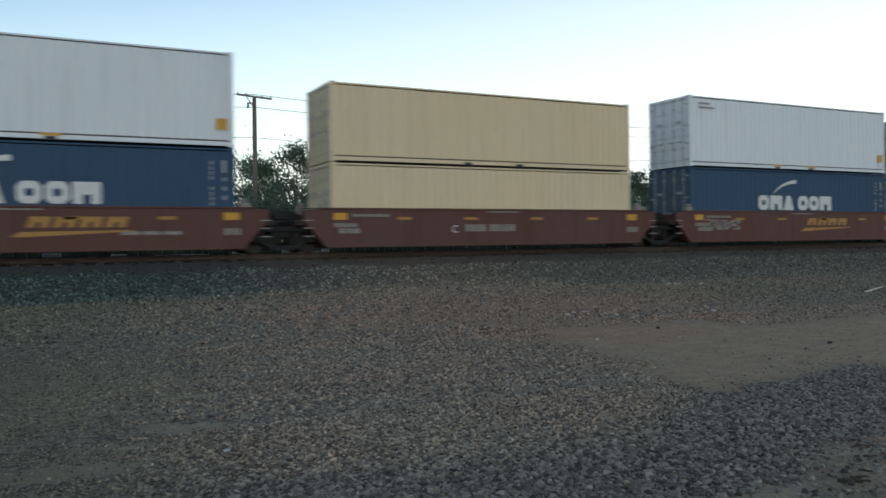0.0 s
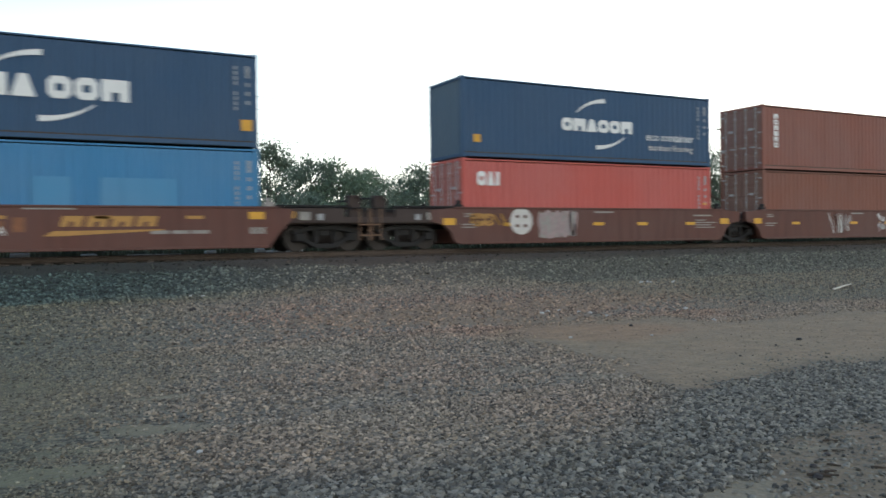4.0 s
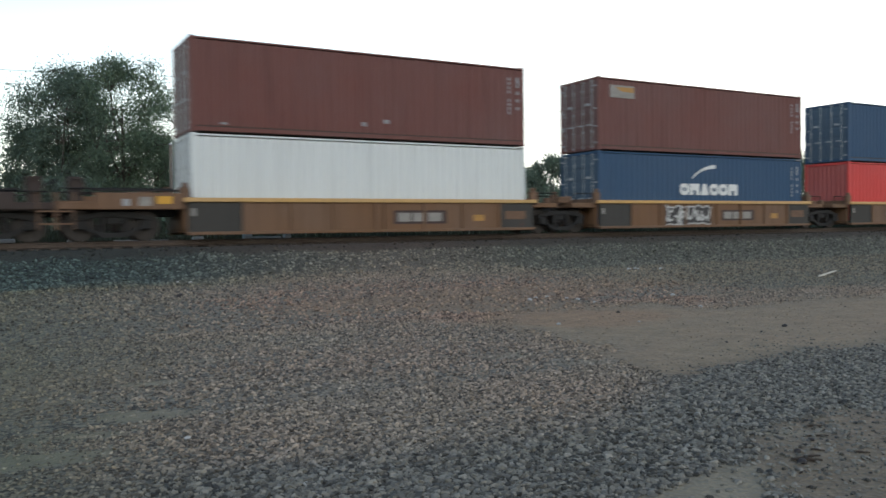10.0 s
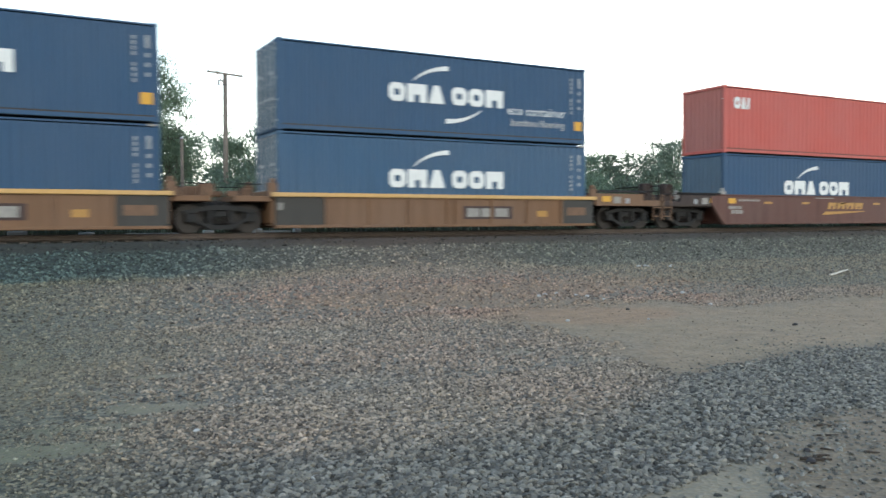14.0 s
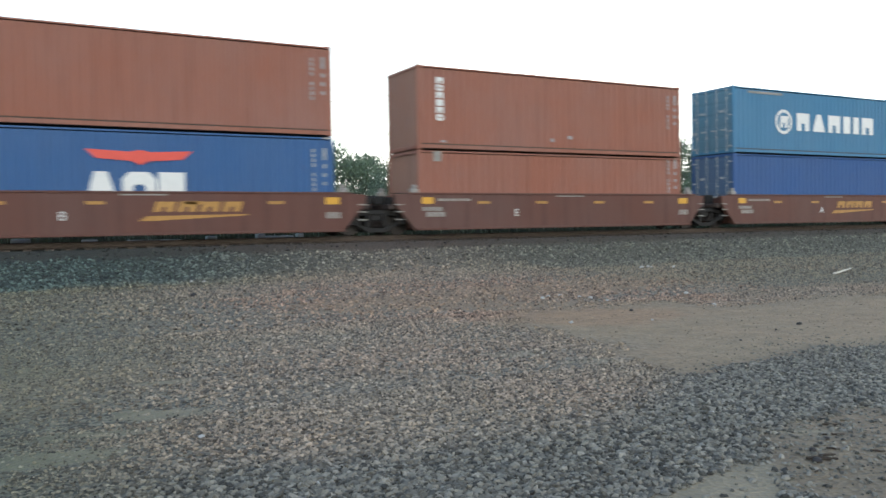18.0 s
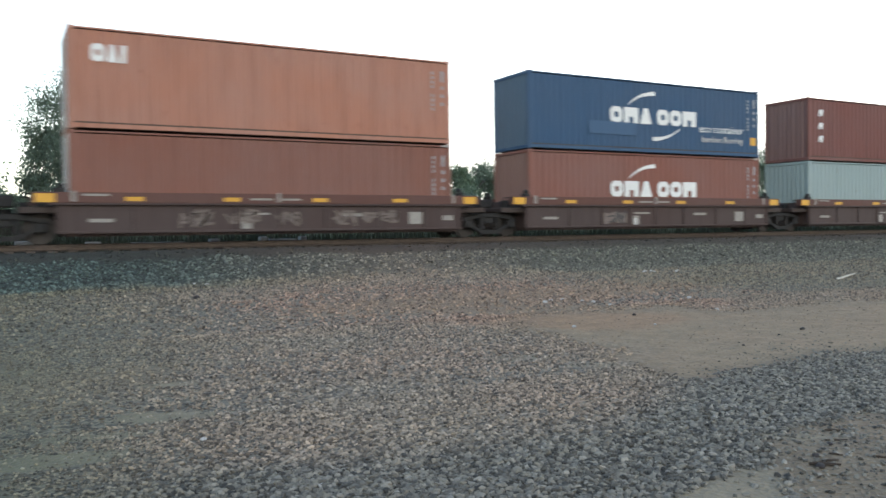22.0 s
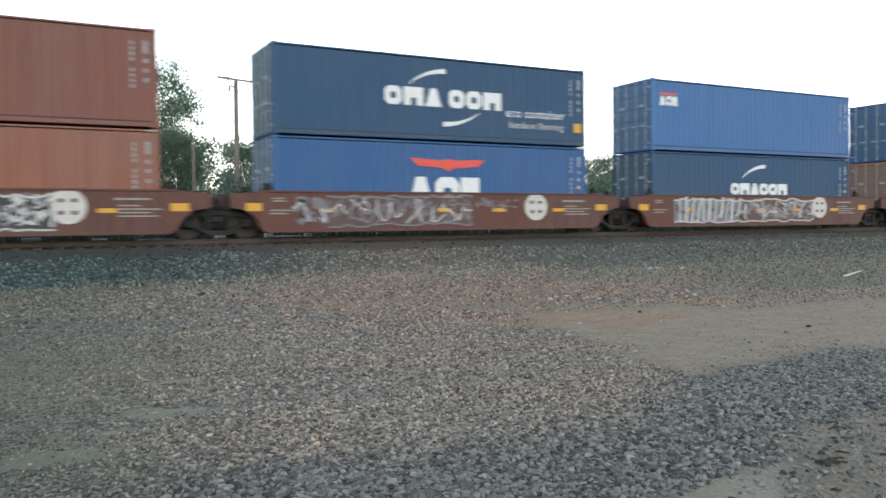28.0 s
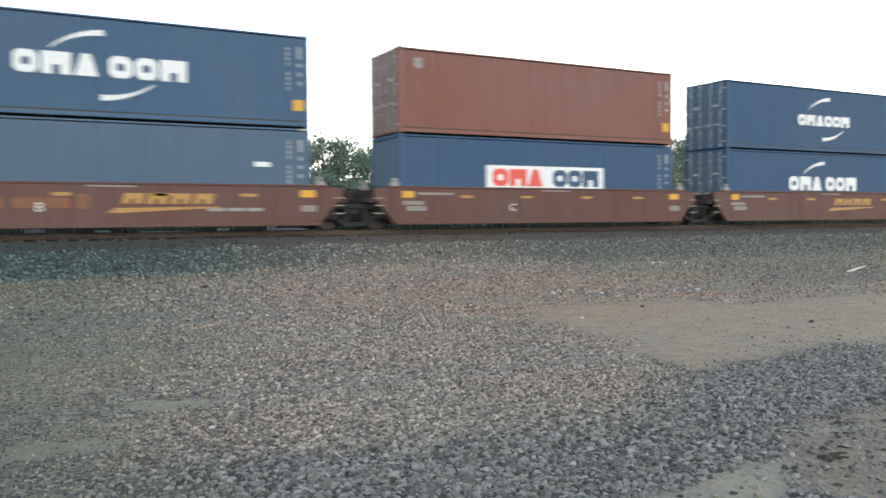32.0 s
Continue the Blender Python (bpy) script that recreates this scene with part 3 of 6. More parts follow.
    c, s = np.cos(w)[:, None], np.sin(w)[:, None]
    tilt = rng.uniform(-0.5, 0.5, n)[:, None]
    x, y, z = v[..., 0], v[..., 1], v[..., 2]
    z = z + tilt * x
    v = np.stack([c * x - s * y, s * x + c * y, z], -1) + spots[:, None]
    v[..., 2] += size[:, :, 2] * 0.25
    f = (bf[None] + (np.arange(n) * len(bv))[:, None, None]).reshape(-1, 3)
    me = bpy.data.meshes.new(name)
    me.vertices.add(n * len(bv))
    me.vertices.foreach_set("co", v.astype(np.float32).ravel())
    me.loops.add(len(f) * 3)
    me.loops.foreach_set("vertex_index", f.astype(np.int32).ravel())
    me.polygons.add(len(f))
    me.polygons.foreach_set("loop_start", np.arange(0, len(f) * 3, 3, dtype=np.int32))
    me.update(calc_edges=True)
    tint = me.color_attributes.new("tint", "FLOAT_COLOR", "POINT")
    t4 = np.ones((n, len(bv), 4), dtype=np.float32)
    t4[..., :3] = tints[:, None]
    tint.data.foreach_set("color", t4.ravel())
    me.materials.append(M_STONE)
    me.shade_flat()
    return tagged(new(name, me), label, "gravel", kind="stuff")


make_ground()
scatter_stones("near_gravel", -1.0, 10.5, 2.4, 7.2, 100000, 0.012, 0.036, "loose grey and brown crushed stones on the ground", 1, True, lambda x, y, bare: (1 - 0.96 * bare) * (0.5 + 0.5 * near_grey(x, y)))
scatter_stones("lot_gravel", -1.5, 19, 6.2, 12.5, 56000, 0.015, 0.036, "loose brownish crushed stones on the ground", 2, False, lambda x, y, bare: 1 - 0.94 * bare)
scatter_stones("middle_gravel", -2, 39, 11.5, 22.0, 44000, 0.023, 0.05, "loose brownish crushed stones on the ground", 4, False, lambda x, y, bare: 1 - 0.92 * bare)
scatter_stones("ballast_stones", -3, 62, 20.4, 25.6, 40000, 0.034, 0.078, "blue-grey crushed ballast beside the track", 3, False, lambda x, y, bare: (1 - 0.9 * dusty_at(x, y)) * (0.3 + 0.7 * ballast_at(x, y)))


def make_track():
    for side in (-1, 1):
        y = TRACK_Y + side * 0.755
        b = Build()
        prof = [(-0.07, 0), (0.07, 0), (0.07, 0.012), (0.012, 0.03), (0.012, 0.12), (0.036, 0.13), (0.036, 0.165), (0.028, 0.172), (-0.028, 0.172), (-0.036, 0.165), (-0.036, 0.13), (-0.012, 0.12), (-0.012, 0.03), (-0.07, 0.012)]
        v = [(x, y + q, RAIL_Z - 0.172 + h) for x in (-640, 640) for q, h in prof]
        n = len(prof)
        b.add(v, [(i, (i + 1) % n, (i + 1) % n + n, i + n) for i in range(n)] + [tuple(range(n - 1, -1, -1)), tuple(range(n, 2 * n))])
        tagged(part("rail", b, M_RAIL), "rust-brown steel rail worn bright on top", "rail", "rails of the track", "structure")
    ties = Build()
    rng = random.Random(4)
    for k in range(230):
        x = -50 + k * 0.54 + rng.uniform(-0.02, 0.02)
        ties.box(x - 0.115, x + 0.115, TRACK_Y - 1.3, TRACK_Y + 1.3, 0.94, RAIL_Z - 0.174 + rng.uniform(-0.004, 0), 0.012)
    tagged(part("ties", ties, M_TIE), "weathered timber ties bedded in the ballast", "railway ties", kind="stuff")


make_track()


# ---- shipping containers ----
HX, HY = BOX_L / 2, BOX_W / 2


def corrugated(x0, x1, z0, z1, y, depth, pitch, out):
    """A folded steel sheet between x0 and x1; its crests lie at y, its troughs depth further in."""
    n = max(1, round((x1 - x0) / pitch))
    p = (x1 - x0) / n
    xs = []
    for k in range(n):
        a = x0 + k * p
        xs += [(a, 0), (a + 0.3 * p, 0), (a + 0.44 * p, depth), (a + 0.82 * p, depth)]
    xs.append((x1, 0))
    v = [(x, y - out * d, z) for x, d in xs for z in (z0, z1)]
    f = [(2 * i, 2 * i + 2, 2 * i + 3, 2 * i + 1) for i in range(len(xs) - 1)]
    return v, [q if out < 0 else q[::-1] for q in f]


def side_wall(h, s):
    v, f = corrugated(-HX + 0.12, HX - 0.12, 0.205, h - 0.112, s * (HY - 0.006), 0.045, 0.278, s)
    return Build().add(v, f)


def end_wall(h, s):
    v, f = corrugated(-HY + 0.12, HY - 0.12, 0.15, h - 0.1, 0, 0.045, 0.25, -1)
    return Build().add([(s * (HX - 0.02) - s * y, x, z) for x, y, z in v], f)


def roof(h):
    v, f = corrugated(-HX + 0.1, HX - 0.1, -HY + 0.06, HY - 0.06, 0, 0.02, 0.3, 1)
    return Build().add([(x, z, h - 0.03 + y) for x, y, z in v], [q[::-1] for q in f])


def post(h, sx, sy):
    x, y = sx * HX, sy * HY
    return Build().box(min(x, x - sx * 0.14), max(x, x - sx * 0.14), min(y, y - sy * 0.1), max(y, y - sy * 0.1), 0.12, h - 0.12, 0.012)


def casting(h, sx, sy, top):
    x, y, z = sx * (HX + 0.003), sy * (HY + 0.003), (h if top else 0)
    z0 = z - 0.121 if top else z
    return Build().box(min(x, x - sx * 0.178), max(x, x - sx * 0.178), min(y, y - sy * 0.162), max(y, y - sy * 0.162), z0, z0 + 0.121, 0.012)


def door_leaf(h, s, half):
    """One leaf with recessed panels; s is the end, half the side of the middle."""
    x = s * (HX - 0.03)
    y0, y1 = sorted((half * 0.01, half * (HY - 0.11)))
    b = Build().box(min(x, x - s * 0.05), max(x, x - s * 0.05), y0, y1, 0.14, h - 0.14, 0.008)
    for k in range(5):
        z = 0.2 + k * (h - 0.4) / 5
        b.box(min(x, x + s * 0.022), max(x, x + s * 0.022), y0 + 0.05, y1 - 0.05, z + 0.06, z + (h - 0.4) / 5 - 0.06, 0.008)
    return b


def lock_rod(h, s, y):
    x = s * (HX + 0.012)
    b = Build().tube([(x, y, 0.08), (x, y, h - 0.08)], [0.017, 0.017], 6)
    for z in (0.12, 0.75, 1.5, h - 0.5, h - 0.14):
        b.box(min(x - s * 0.03, x + s * 0.02), max(x - s * 0.03, x + s * 0.02), y - 0.045, y + 0.045, z - 0.028, z + 0.028)
    return b.box(min(x, x + s * 0.03), max(x, x + s * 0.03), y - 0.02, y + 0.3, 1.0, 1.05)


def slab(b, x0, z0, x1, z1, lean=0.0):
    """A thin painted bar on the near side; lean shifts its top."""
    return b.sign().prism([(x0, z0), (x1, z0), (x1 + lean, z1), (x0 + lean, z1)], -HY - 0.006, -HY - 0.002)


def bars(b, x0, z0, z1, widths, gap, lean=0.0, kinds="n"):
    """Plain block signs in a row: o a ring, n a block with a slot below, a a wedge, i a bar."""
    x = x0
    for k, w in enumerate(widths):
        kind, h = kinds[k % len(kinds)], z1 - z0
        b.sign()
        if kind == "o":
            c = 0.22 * min(w, h)
            rim = [(c, 0), (w - c, 0), (w, c), (w, h - c), (w - c, h), (c, h), (0, h - c), (0, c)]
            s, hole = 0.36, []
            for px, pz in rim:
                hole.append((w / 2 + (px - w / 2) * s, h / 2 + (pz - h / 2) * s))
            v = [(x + px, y, z0 + pz) for y in (-HY - 0.006, -HY - 0.002) for ring in (rim, hole) for px, pz in ring]
            f = []
            for i in range(8):
                j = (i + 1) % 8
                f += [(i, j, 8 + j, 8 + i), (16 + i, 24 + i, 24 + j, 16 + j), (i, 16 + i, 16 + j, j), (8 + i, 8 + j, 24 + j, 24 + i)]
            b.add(v, f)
        elif kind == "n":
            s, t = w * 0.36, h * 0.42
            b.prism([(x, z0), (x + s, z0), (x + s, z0 + t), (x + w - s, z0 + t), (x + w - s, z0), (x + w, z0), (x + w + lean, z1), (x + lean, z1)], -HY - 0.006, -HY - 0.002)
        elif kind == "a":
            b.prism([(x, z0), (x + w, z0), (x + 0.68 * w, z1), (x + 0.32 * w, z1)], -HY - 0.006, -HY - 0.002)
        else:
            b.prism([(x, z0), (x + w, z0), (x + w + lean, z1), (x + lean, z1)], -HY - 0.006, -HY - 0.002)
        x += w + gap
    return b


def crescent(b, pts, w0, w1):
    """A tapered curved stroke through three control points."""
    n, rim = 12, []
    for k in range(n + 1):
        t = k / n
        x = (1 - t) ** 2 * pts[0][0] + 2 * t * (1 - t) * pts[1][0] + t * t * pts[2][0]
        z = (1 - t) ** 2 * pts[0][1] + 2 * t * (1 - t) * pts[1][1] + t * t * pts[2][1]
        dx = 2 * (1 - t) * (pts[1][0] - pts[0][0]) + 2 * t * (pts[2][0] - pts[1][0])
        dz = 2 * (1 - t) * (pts[1][1] - pts[0][1]) + 2 * t * (pts[2][1] - pts[1][1])
        q, w = math.hypot(dx, dz), (w0 + (w1 - w0) * t) / 2
        rim.append((x - dz / q * w, z + dx / q * w, x + dz / q * w, z - dx / q * w))
    b.sign().prism([(a[2], a[3]) for a in rim] + [(a[0], a[1]) for a in rim[::-1]], -HY - 0.006, -HY - 0.002)
    return b


def mark_wide():
    b = bars(Build(), 3.85 - HX, 1.16, 1.78, [0.62, 0.74, 0.62], 0.08, kinds="ona")
    return bars(b, 6.28 - HX, 1.16, 1.78, [0.62, 0.62, 0.74], 0.08, kinds="oon")


def mark_close():
    return bars(Build(), 4.41 - HX, 1.17, 1.65, [0.5, 0.58, 0.52, 0.52, 0.52, 0.58], 0.05, kinds="onaoon")


def arc_over(x):
    return crescent(Build(), [(x - HX, 1.88), (x + 0.55 - HX, 2.36), (x + 1.4 - HX, 2.4)], 0.03, 0.17)


def arc_under():
    return crescent(Build(), [(6.05 - HX, 0.58), (6.85 - HX, 0.58), (7.5 - HX, 1.03)], 0.17, 0.03)


def wing(x0, x1, z0, z1):
    """A spread-wing sign: a wide bar with a short stem."""
    b, m = Build(), (x0 + x1) / 2
    b.prism([(x0 + 0.28, z0 + 0.18), (m - 0.25, z0 + 0.12), (m, z0), (m + 0.25, z0 + 0.12), (x1 - 0.28, z0 + 0.18), (x1, z1), (m + 0.3, z1 - 0.06), (m, z1), (m - 0.3, z1 - 0.06), (x0, z1)],
            -HY - 0.006, -HY - 0.002)
    return b


def upright_word(x, z0, z1, n, w):
    """Block signs one above another."""
    b, s = Build(), (z1 - z0) / n
    for k in range(n):
        bars(b, x, z0 + k * s + 0.02, z0 + (k + 1) * s - 0.02, [w], 0, 0, "onin"[k % 4])
    return b


def code_columns():
    """Number columns at the far end of the side, as plain bars."""
    b = Build()
    for x, w, spans in ((11.46, 0.08, [(1.14 + 0.155 * k, 1.25 + 0.155 * k) for k in range(9) if k != 4]), (11.82, 0.11, [(1.32, 1.44), (1.6, 1.72), (1.88, 2.0), (2.14, 2.52)])):
        for z0, z1 in spans:
            slab(b, x - HX, z0, x + w - HX, z1)
    return b


MARKS = {
    "wide": lambda: [("lettering", "mark_wide", mark_wide, M_WHITE)],
    "arcs": lambda: [("arc", "arc_a", lambda: arc_over(4.76), M_WHITE), ("arc", "arc_b", arc_under, M_WHITE)],
    "arc": lambda: [("arc", "arc_a", lambda: arc_over(4.76), M_WHITE)],
    "close": lambda: [("lettering", "mark_close", mark_close, M_WHITE), ("arc", "arc_c", lambda: arc_over(5.1), M_WHITE)],
    "under": lambda: [("arc", "arc_b", arc_under, M_WHITE)],
    "tick": lambda: [("lettering", "tick", lambda: bars(Build(), 0.62 - HX, 1.92, 2.42, [0.36, 0.3, 0.14], 0.06, 0.03, "oai"), M_WHITE)],
    "column": lambda: [("lettering", "column", lambda: upright_word(0.74 - HX, 0.98, 2.52, 6, 0.28), M_WHITE)],
    "short_column": lambda: [("lettering", "short_column", lambda: upright_word(0.52 - HX, 1.22, 2.42, 3, 0.32), M_WHITE)],
    "three": lambda: [("lettering", "three", lambda: bars(bars(bars(Build(), 0.66 - HX, 0.85, 1.15, [0.3], 0, 0.08, "n"), 0.66 - HX, 1.45, 1.75, [0.3], 0, 0.08, "n"), 0.66 - HX, 2.05, 2.35, [0.3], 0, 0.08, "n"), M_WHITE)],
    "wings": lambda: [("lettering", "wings_l", lambda: bars(Build(), 4.65 - HX, 0.53, 1.66, [1.0, 0.95, 0.75], 0.06, kinds="aoi"), M_WHITE),
                      ("emblem", "wings_e", lambda: wing(4.75 - HX, 7.7 - HX, 1.86, 2.3), M_RED)],
    "small_wings": lambda: [("lettering", "swings_l", lambda: bars(Build(), 0.4 - HX, 1.82, 2.2, [0.34, 0.3, 0.26], 0.03, kinds="aoi"), M_WHITE),
                            ("emblem", "swings_e", lambda: slab(Build(), 0.42 - HX, 2.25, 1.3 - HX, 2.33), M_RED)],
    "round": lambda: [("emblem", "round_e", lambda: Build().disc(3.21 - HX, 1.46, 0.55, -HY - 0.006, -HY - 0.002, 28, 0.42), M_WHITE),
                      ("emblem", "round_i", lambda: bars(Build(), 2.95 - HX, 1.2, 1.72, [0.52], 0, 0.06, "n"), M_WHITE),
                      ("lettering", "round_l", lambda: bars(Build(), 4.08 - HX, 1.1, 1.9, [0.86, 0.86, 0.86, 0.5, 0.4, 0.86], 0.24, kinds="naniin"), M_WHITE),
                      ("lettering", "round_s", lambda: slab(Build(), 0.9 - HX, 2.62, 3.1 - HX, 2.72), M_SOFT),
                      ("lettering", "round_t", lambda: bars(Build(), 11.0 - HX, 2.3, 2.62, [0.3, 0.5], 0.05), M_SOFT)],
    "codes": lambda: [("code_bar", "codes", code_columns, M_CODE)],
    "square": lambda: [("warning_square", "square", lambda: slab(Build(), 11.66 - HX, 0.52, 12.0 - HX, 0.86), M_YELLOW)],
    "dots": lambda: [("warning_square", "dots", lambda: slab(slab(slab(Build(), 11.8 - HX, 0.62, 11.96 - HX, 0.78), 11.8 - HX, 1.0, 11.96 - HX, 1.14), 11.78 - HX, 1.3, 11.94 - HX, 1.4), M_YELLOW)],
    "near_square": lambda: [("warning_square", "nsquare", lambda: slab(Build(), 0.5 - HX, 0.55, 0.78 - HX, 0.83), M_YELLOW)],
    "small_label": lambda: [("label_plate", "slabel", lambda: slab(slab(Build(), 0.5 - HX, 2.55, 1.1 - HX, 2.62), 0.5 - HX, 2.38, 1.35 - HX, 2.45), M_CODE)],
    "picture_label": lambda: [("label_plate", "plabel", lambda: slab(Build(), 0.61 - HX, 2.1, 1.9 - HX, 2.6), M_SOFT),
                              ("label_stripe", "pstripe", lambda: Build().prism([(1.2 - HX, 2.36), (1.85 - HX, 2.33), (1.85 - HX, 2.54), (0.9 - HX, 2.52)], -HY - 0.009, -HY - 0.007), M_GOLD)],
    "panel": lambda: [("lettering_panel", "panel", lambda: slab(Build(), 3.41 - HX, 1.07, 8.66 - HX, 1.9), M_WHITE),
                      ("lettering", "panel_a", lambda: bars(Build(), 3.67 - HX, 1.16, 1.78, [0.66, 0.75, 0.66], 0.05, kinds="ona").lift(), M_RED),
                      ("lettering", "panel_b", lambda: bars(Build(), 6.29 - HX, 1.16, 1.78, [0.64, 0.64, 0.75], 0.05, kinds="oon").lift(), PAINT["navy"])],
    "gold": lambda: [("lettering", "gold_l", lambda: bars(Build(), 0.55 - HX, 2.27, 2.56, [0.26, 0.22, 0.24, 0.24, 0.24], 0.04, kinds="iaaoo"), M_GOLD),
                     ("lettering", "gold_s", lambda: slab(Build(), 0.62 - HX, 1.98, 1.95 - HX, 2.06), M_SOFT)],
    "tabs": lambda: [("forklift_pocket", "tab_a", lambda: Build().box(-1.22, -0.92, -HY - 0.01, -HY + 0.1, 0.0, 0.11), M_INK),
                     ("forklift_pocket", "tab_b", lambda: Build().box(0.9, 1.2, -HY - 0.01, -HY + 0.1, 0.0, 0.11), M_INK)],
    "yellow_tabs": lambda: [("marking", "ytab_a", lambda: Build().box(-1.35, -0.8, -HY - 0.008, -HY - 0.002, 0.12, 0.2), M_YELLOW),
                            ("marking", "ytab_b", lambda: Build().box(0.78, 1.33, -HY - 0.008, -HY - 0.002, 0.12, 0.2), M_YELLOW)],
    "flecks": lambda: [("label_plate", "flecks", lambda: slab(slab(slab(Build(), 5.6 - HX, 0.42, 5.75 - HX, 0.55), 6.4 - HX, 0.55, 6.6 - HX, 0.68), 0.9 - HX, 0.25, 1.1 - HX, 0.32), M_CODE)],
    "red_label": lambda: [("label_plate", "redl", lambda: slab(Build(), 0.7 - HX, 2.25, 1.1 - HX, 2.5), M_RED), ("label_plate", "redw", lambda: slab(Build(), 0.7 - HX, 2.12, 1.1 - HX, 2.22), M_WHITE),
                          ("label_plate", "redx", lambda: slab(Build(), 10.4 - HX, 1.65, 10.9 - HX, 1.8), M_WHITE)],
    "corner_label": lambda: [("label_plate", "cornl", lambda: slab(Build(), 0.6 - HX, 2.2, 0.9 - HX, 2.55), M_SOFT)],
    "star": lambda: [("label_plate", "starl", lambda: Build().disc(11.6 - HX, 0.4, 0.16, -HY - 0.006, -HY - 0.002, 8), M_SOFT)],
    "fade": lambda: [("repainted_panel", "fade", lambda: slab(Build(), 4.1 - HX, 0.3, 8.0 - HX, 2.1), PAINT["old_navy"])],
    "ghost": lambda: [("repainted_panel", "ghost", lambda: slab(slab(slab(slab(Build(), 2.6 - HX, 1.0, 3.75 - HX, 2.05), 4.1 - HX, 1.0, 4.95 - HX, 1.95), 5.85 - HX, 1.0, 6.84 - HX, 1.9), 7.6 - HX, 1.0, 9.7 - HX, 1.9), PAINT["pale_blue"])],
    "blotch": lambda: [("repainted_panel", "blotch", lambda: slab(slab(Build(), 2.05 - HX, 0.18, 3.2 - HX, 1.1), 5.75 - HX, 0.18, 6.9 - HX, 1.12), PAINT["old_red"])],
    "erased": lambda: [("repainted_panel", "erased", lambda: slab(Build(), 2.8 - HX, 0.68, 5.14 - HX, 1.18), PAINT["old_navy"])],
    "wide_dark": lambda: [("repainted_panel", "wdark", lambda: slab(Build(), 8.6 - HX, 0.5, 10.3 - HX, 1.4), PAINT["old_maroon"])],
    "tip": lambda: [("casting_mark", "tip", lambda: slab(Build(), 11.84 - HX, 2.81, 12.13 - HX, 2.87), M_SOFT)],
}


def lift(self):
    self.v = [(x, y - 0.006, z) for x, y, z in self.v]
    return self


Build.lift = lift
ECO = [(me, letters(me)) for me in (words("eco container", 0.34), words("bamboo flooring", 0.3))]
NOUN = {"wide": "white lettering", "close": "white lettering", "tick": "small white lettering", "column": "a white upright word", "wings": "white lettering, red emblem",
        "round": "white lettering and round emblem", "panel": "a white lettering panel", "three": "three white signs", "gold": "small gold lettering", "small_wings": "a small white-red emblem",
        "short_column": "a short upright white word"}


def fit_width(me, width):
    xs = [v.co.x for v in me.vertices]
    return width / (max(xs) - min(xs))


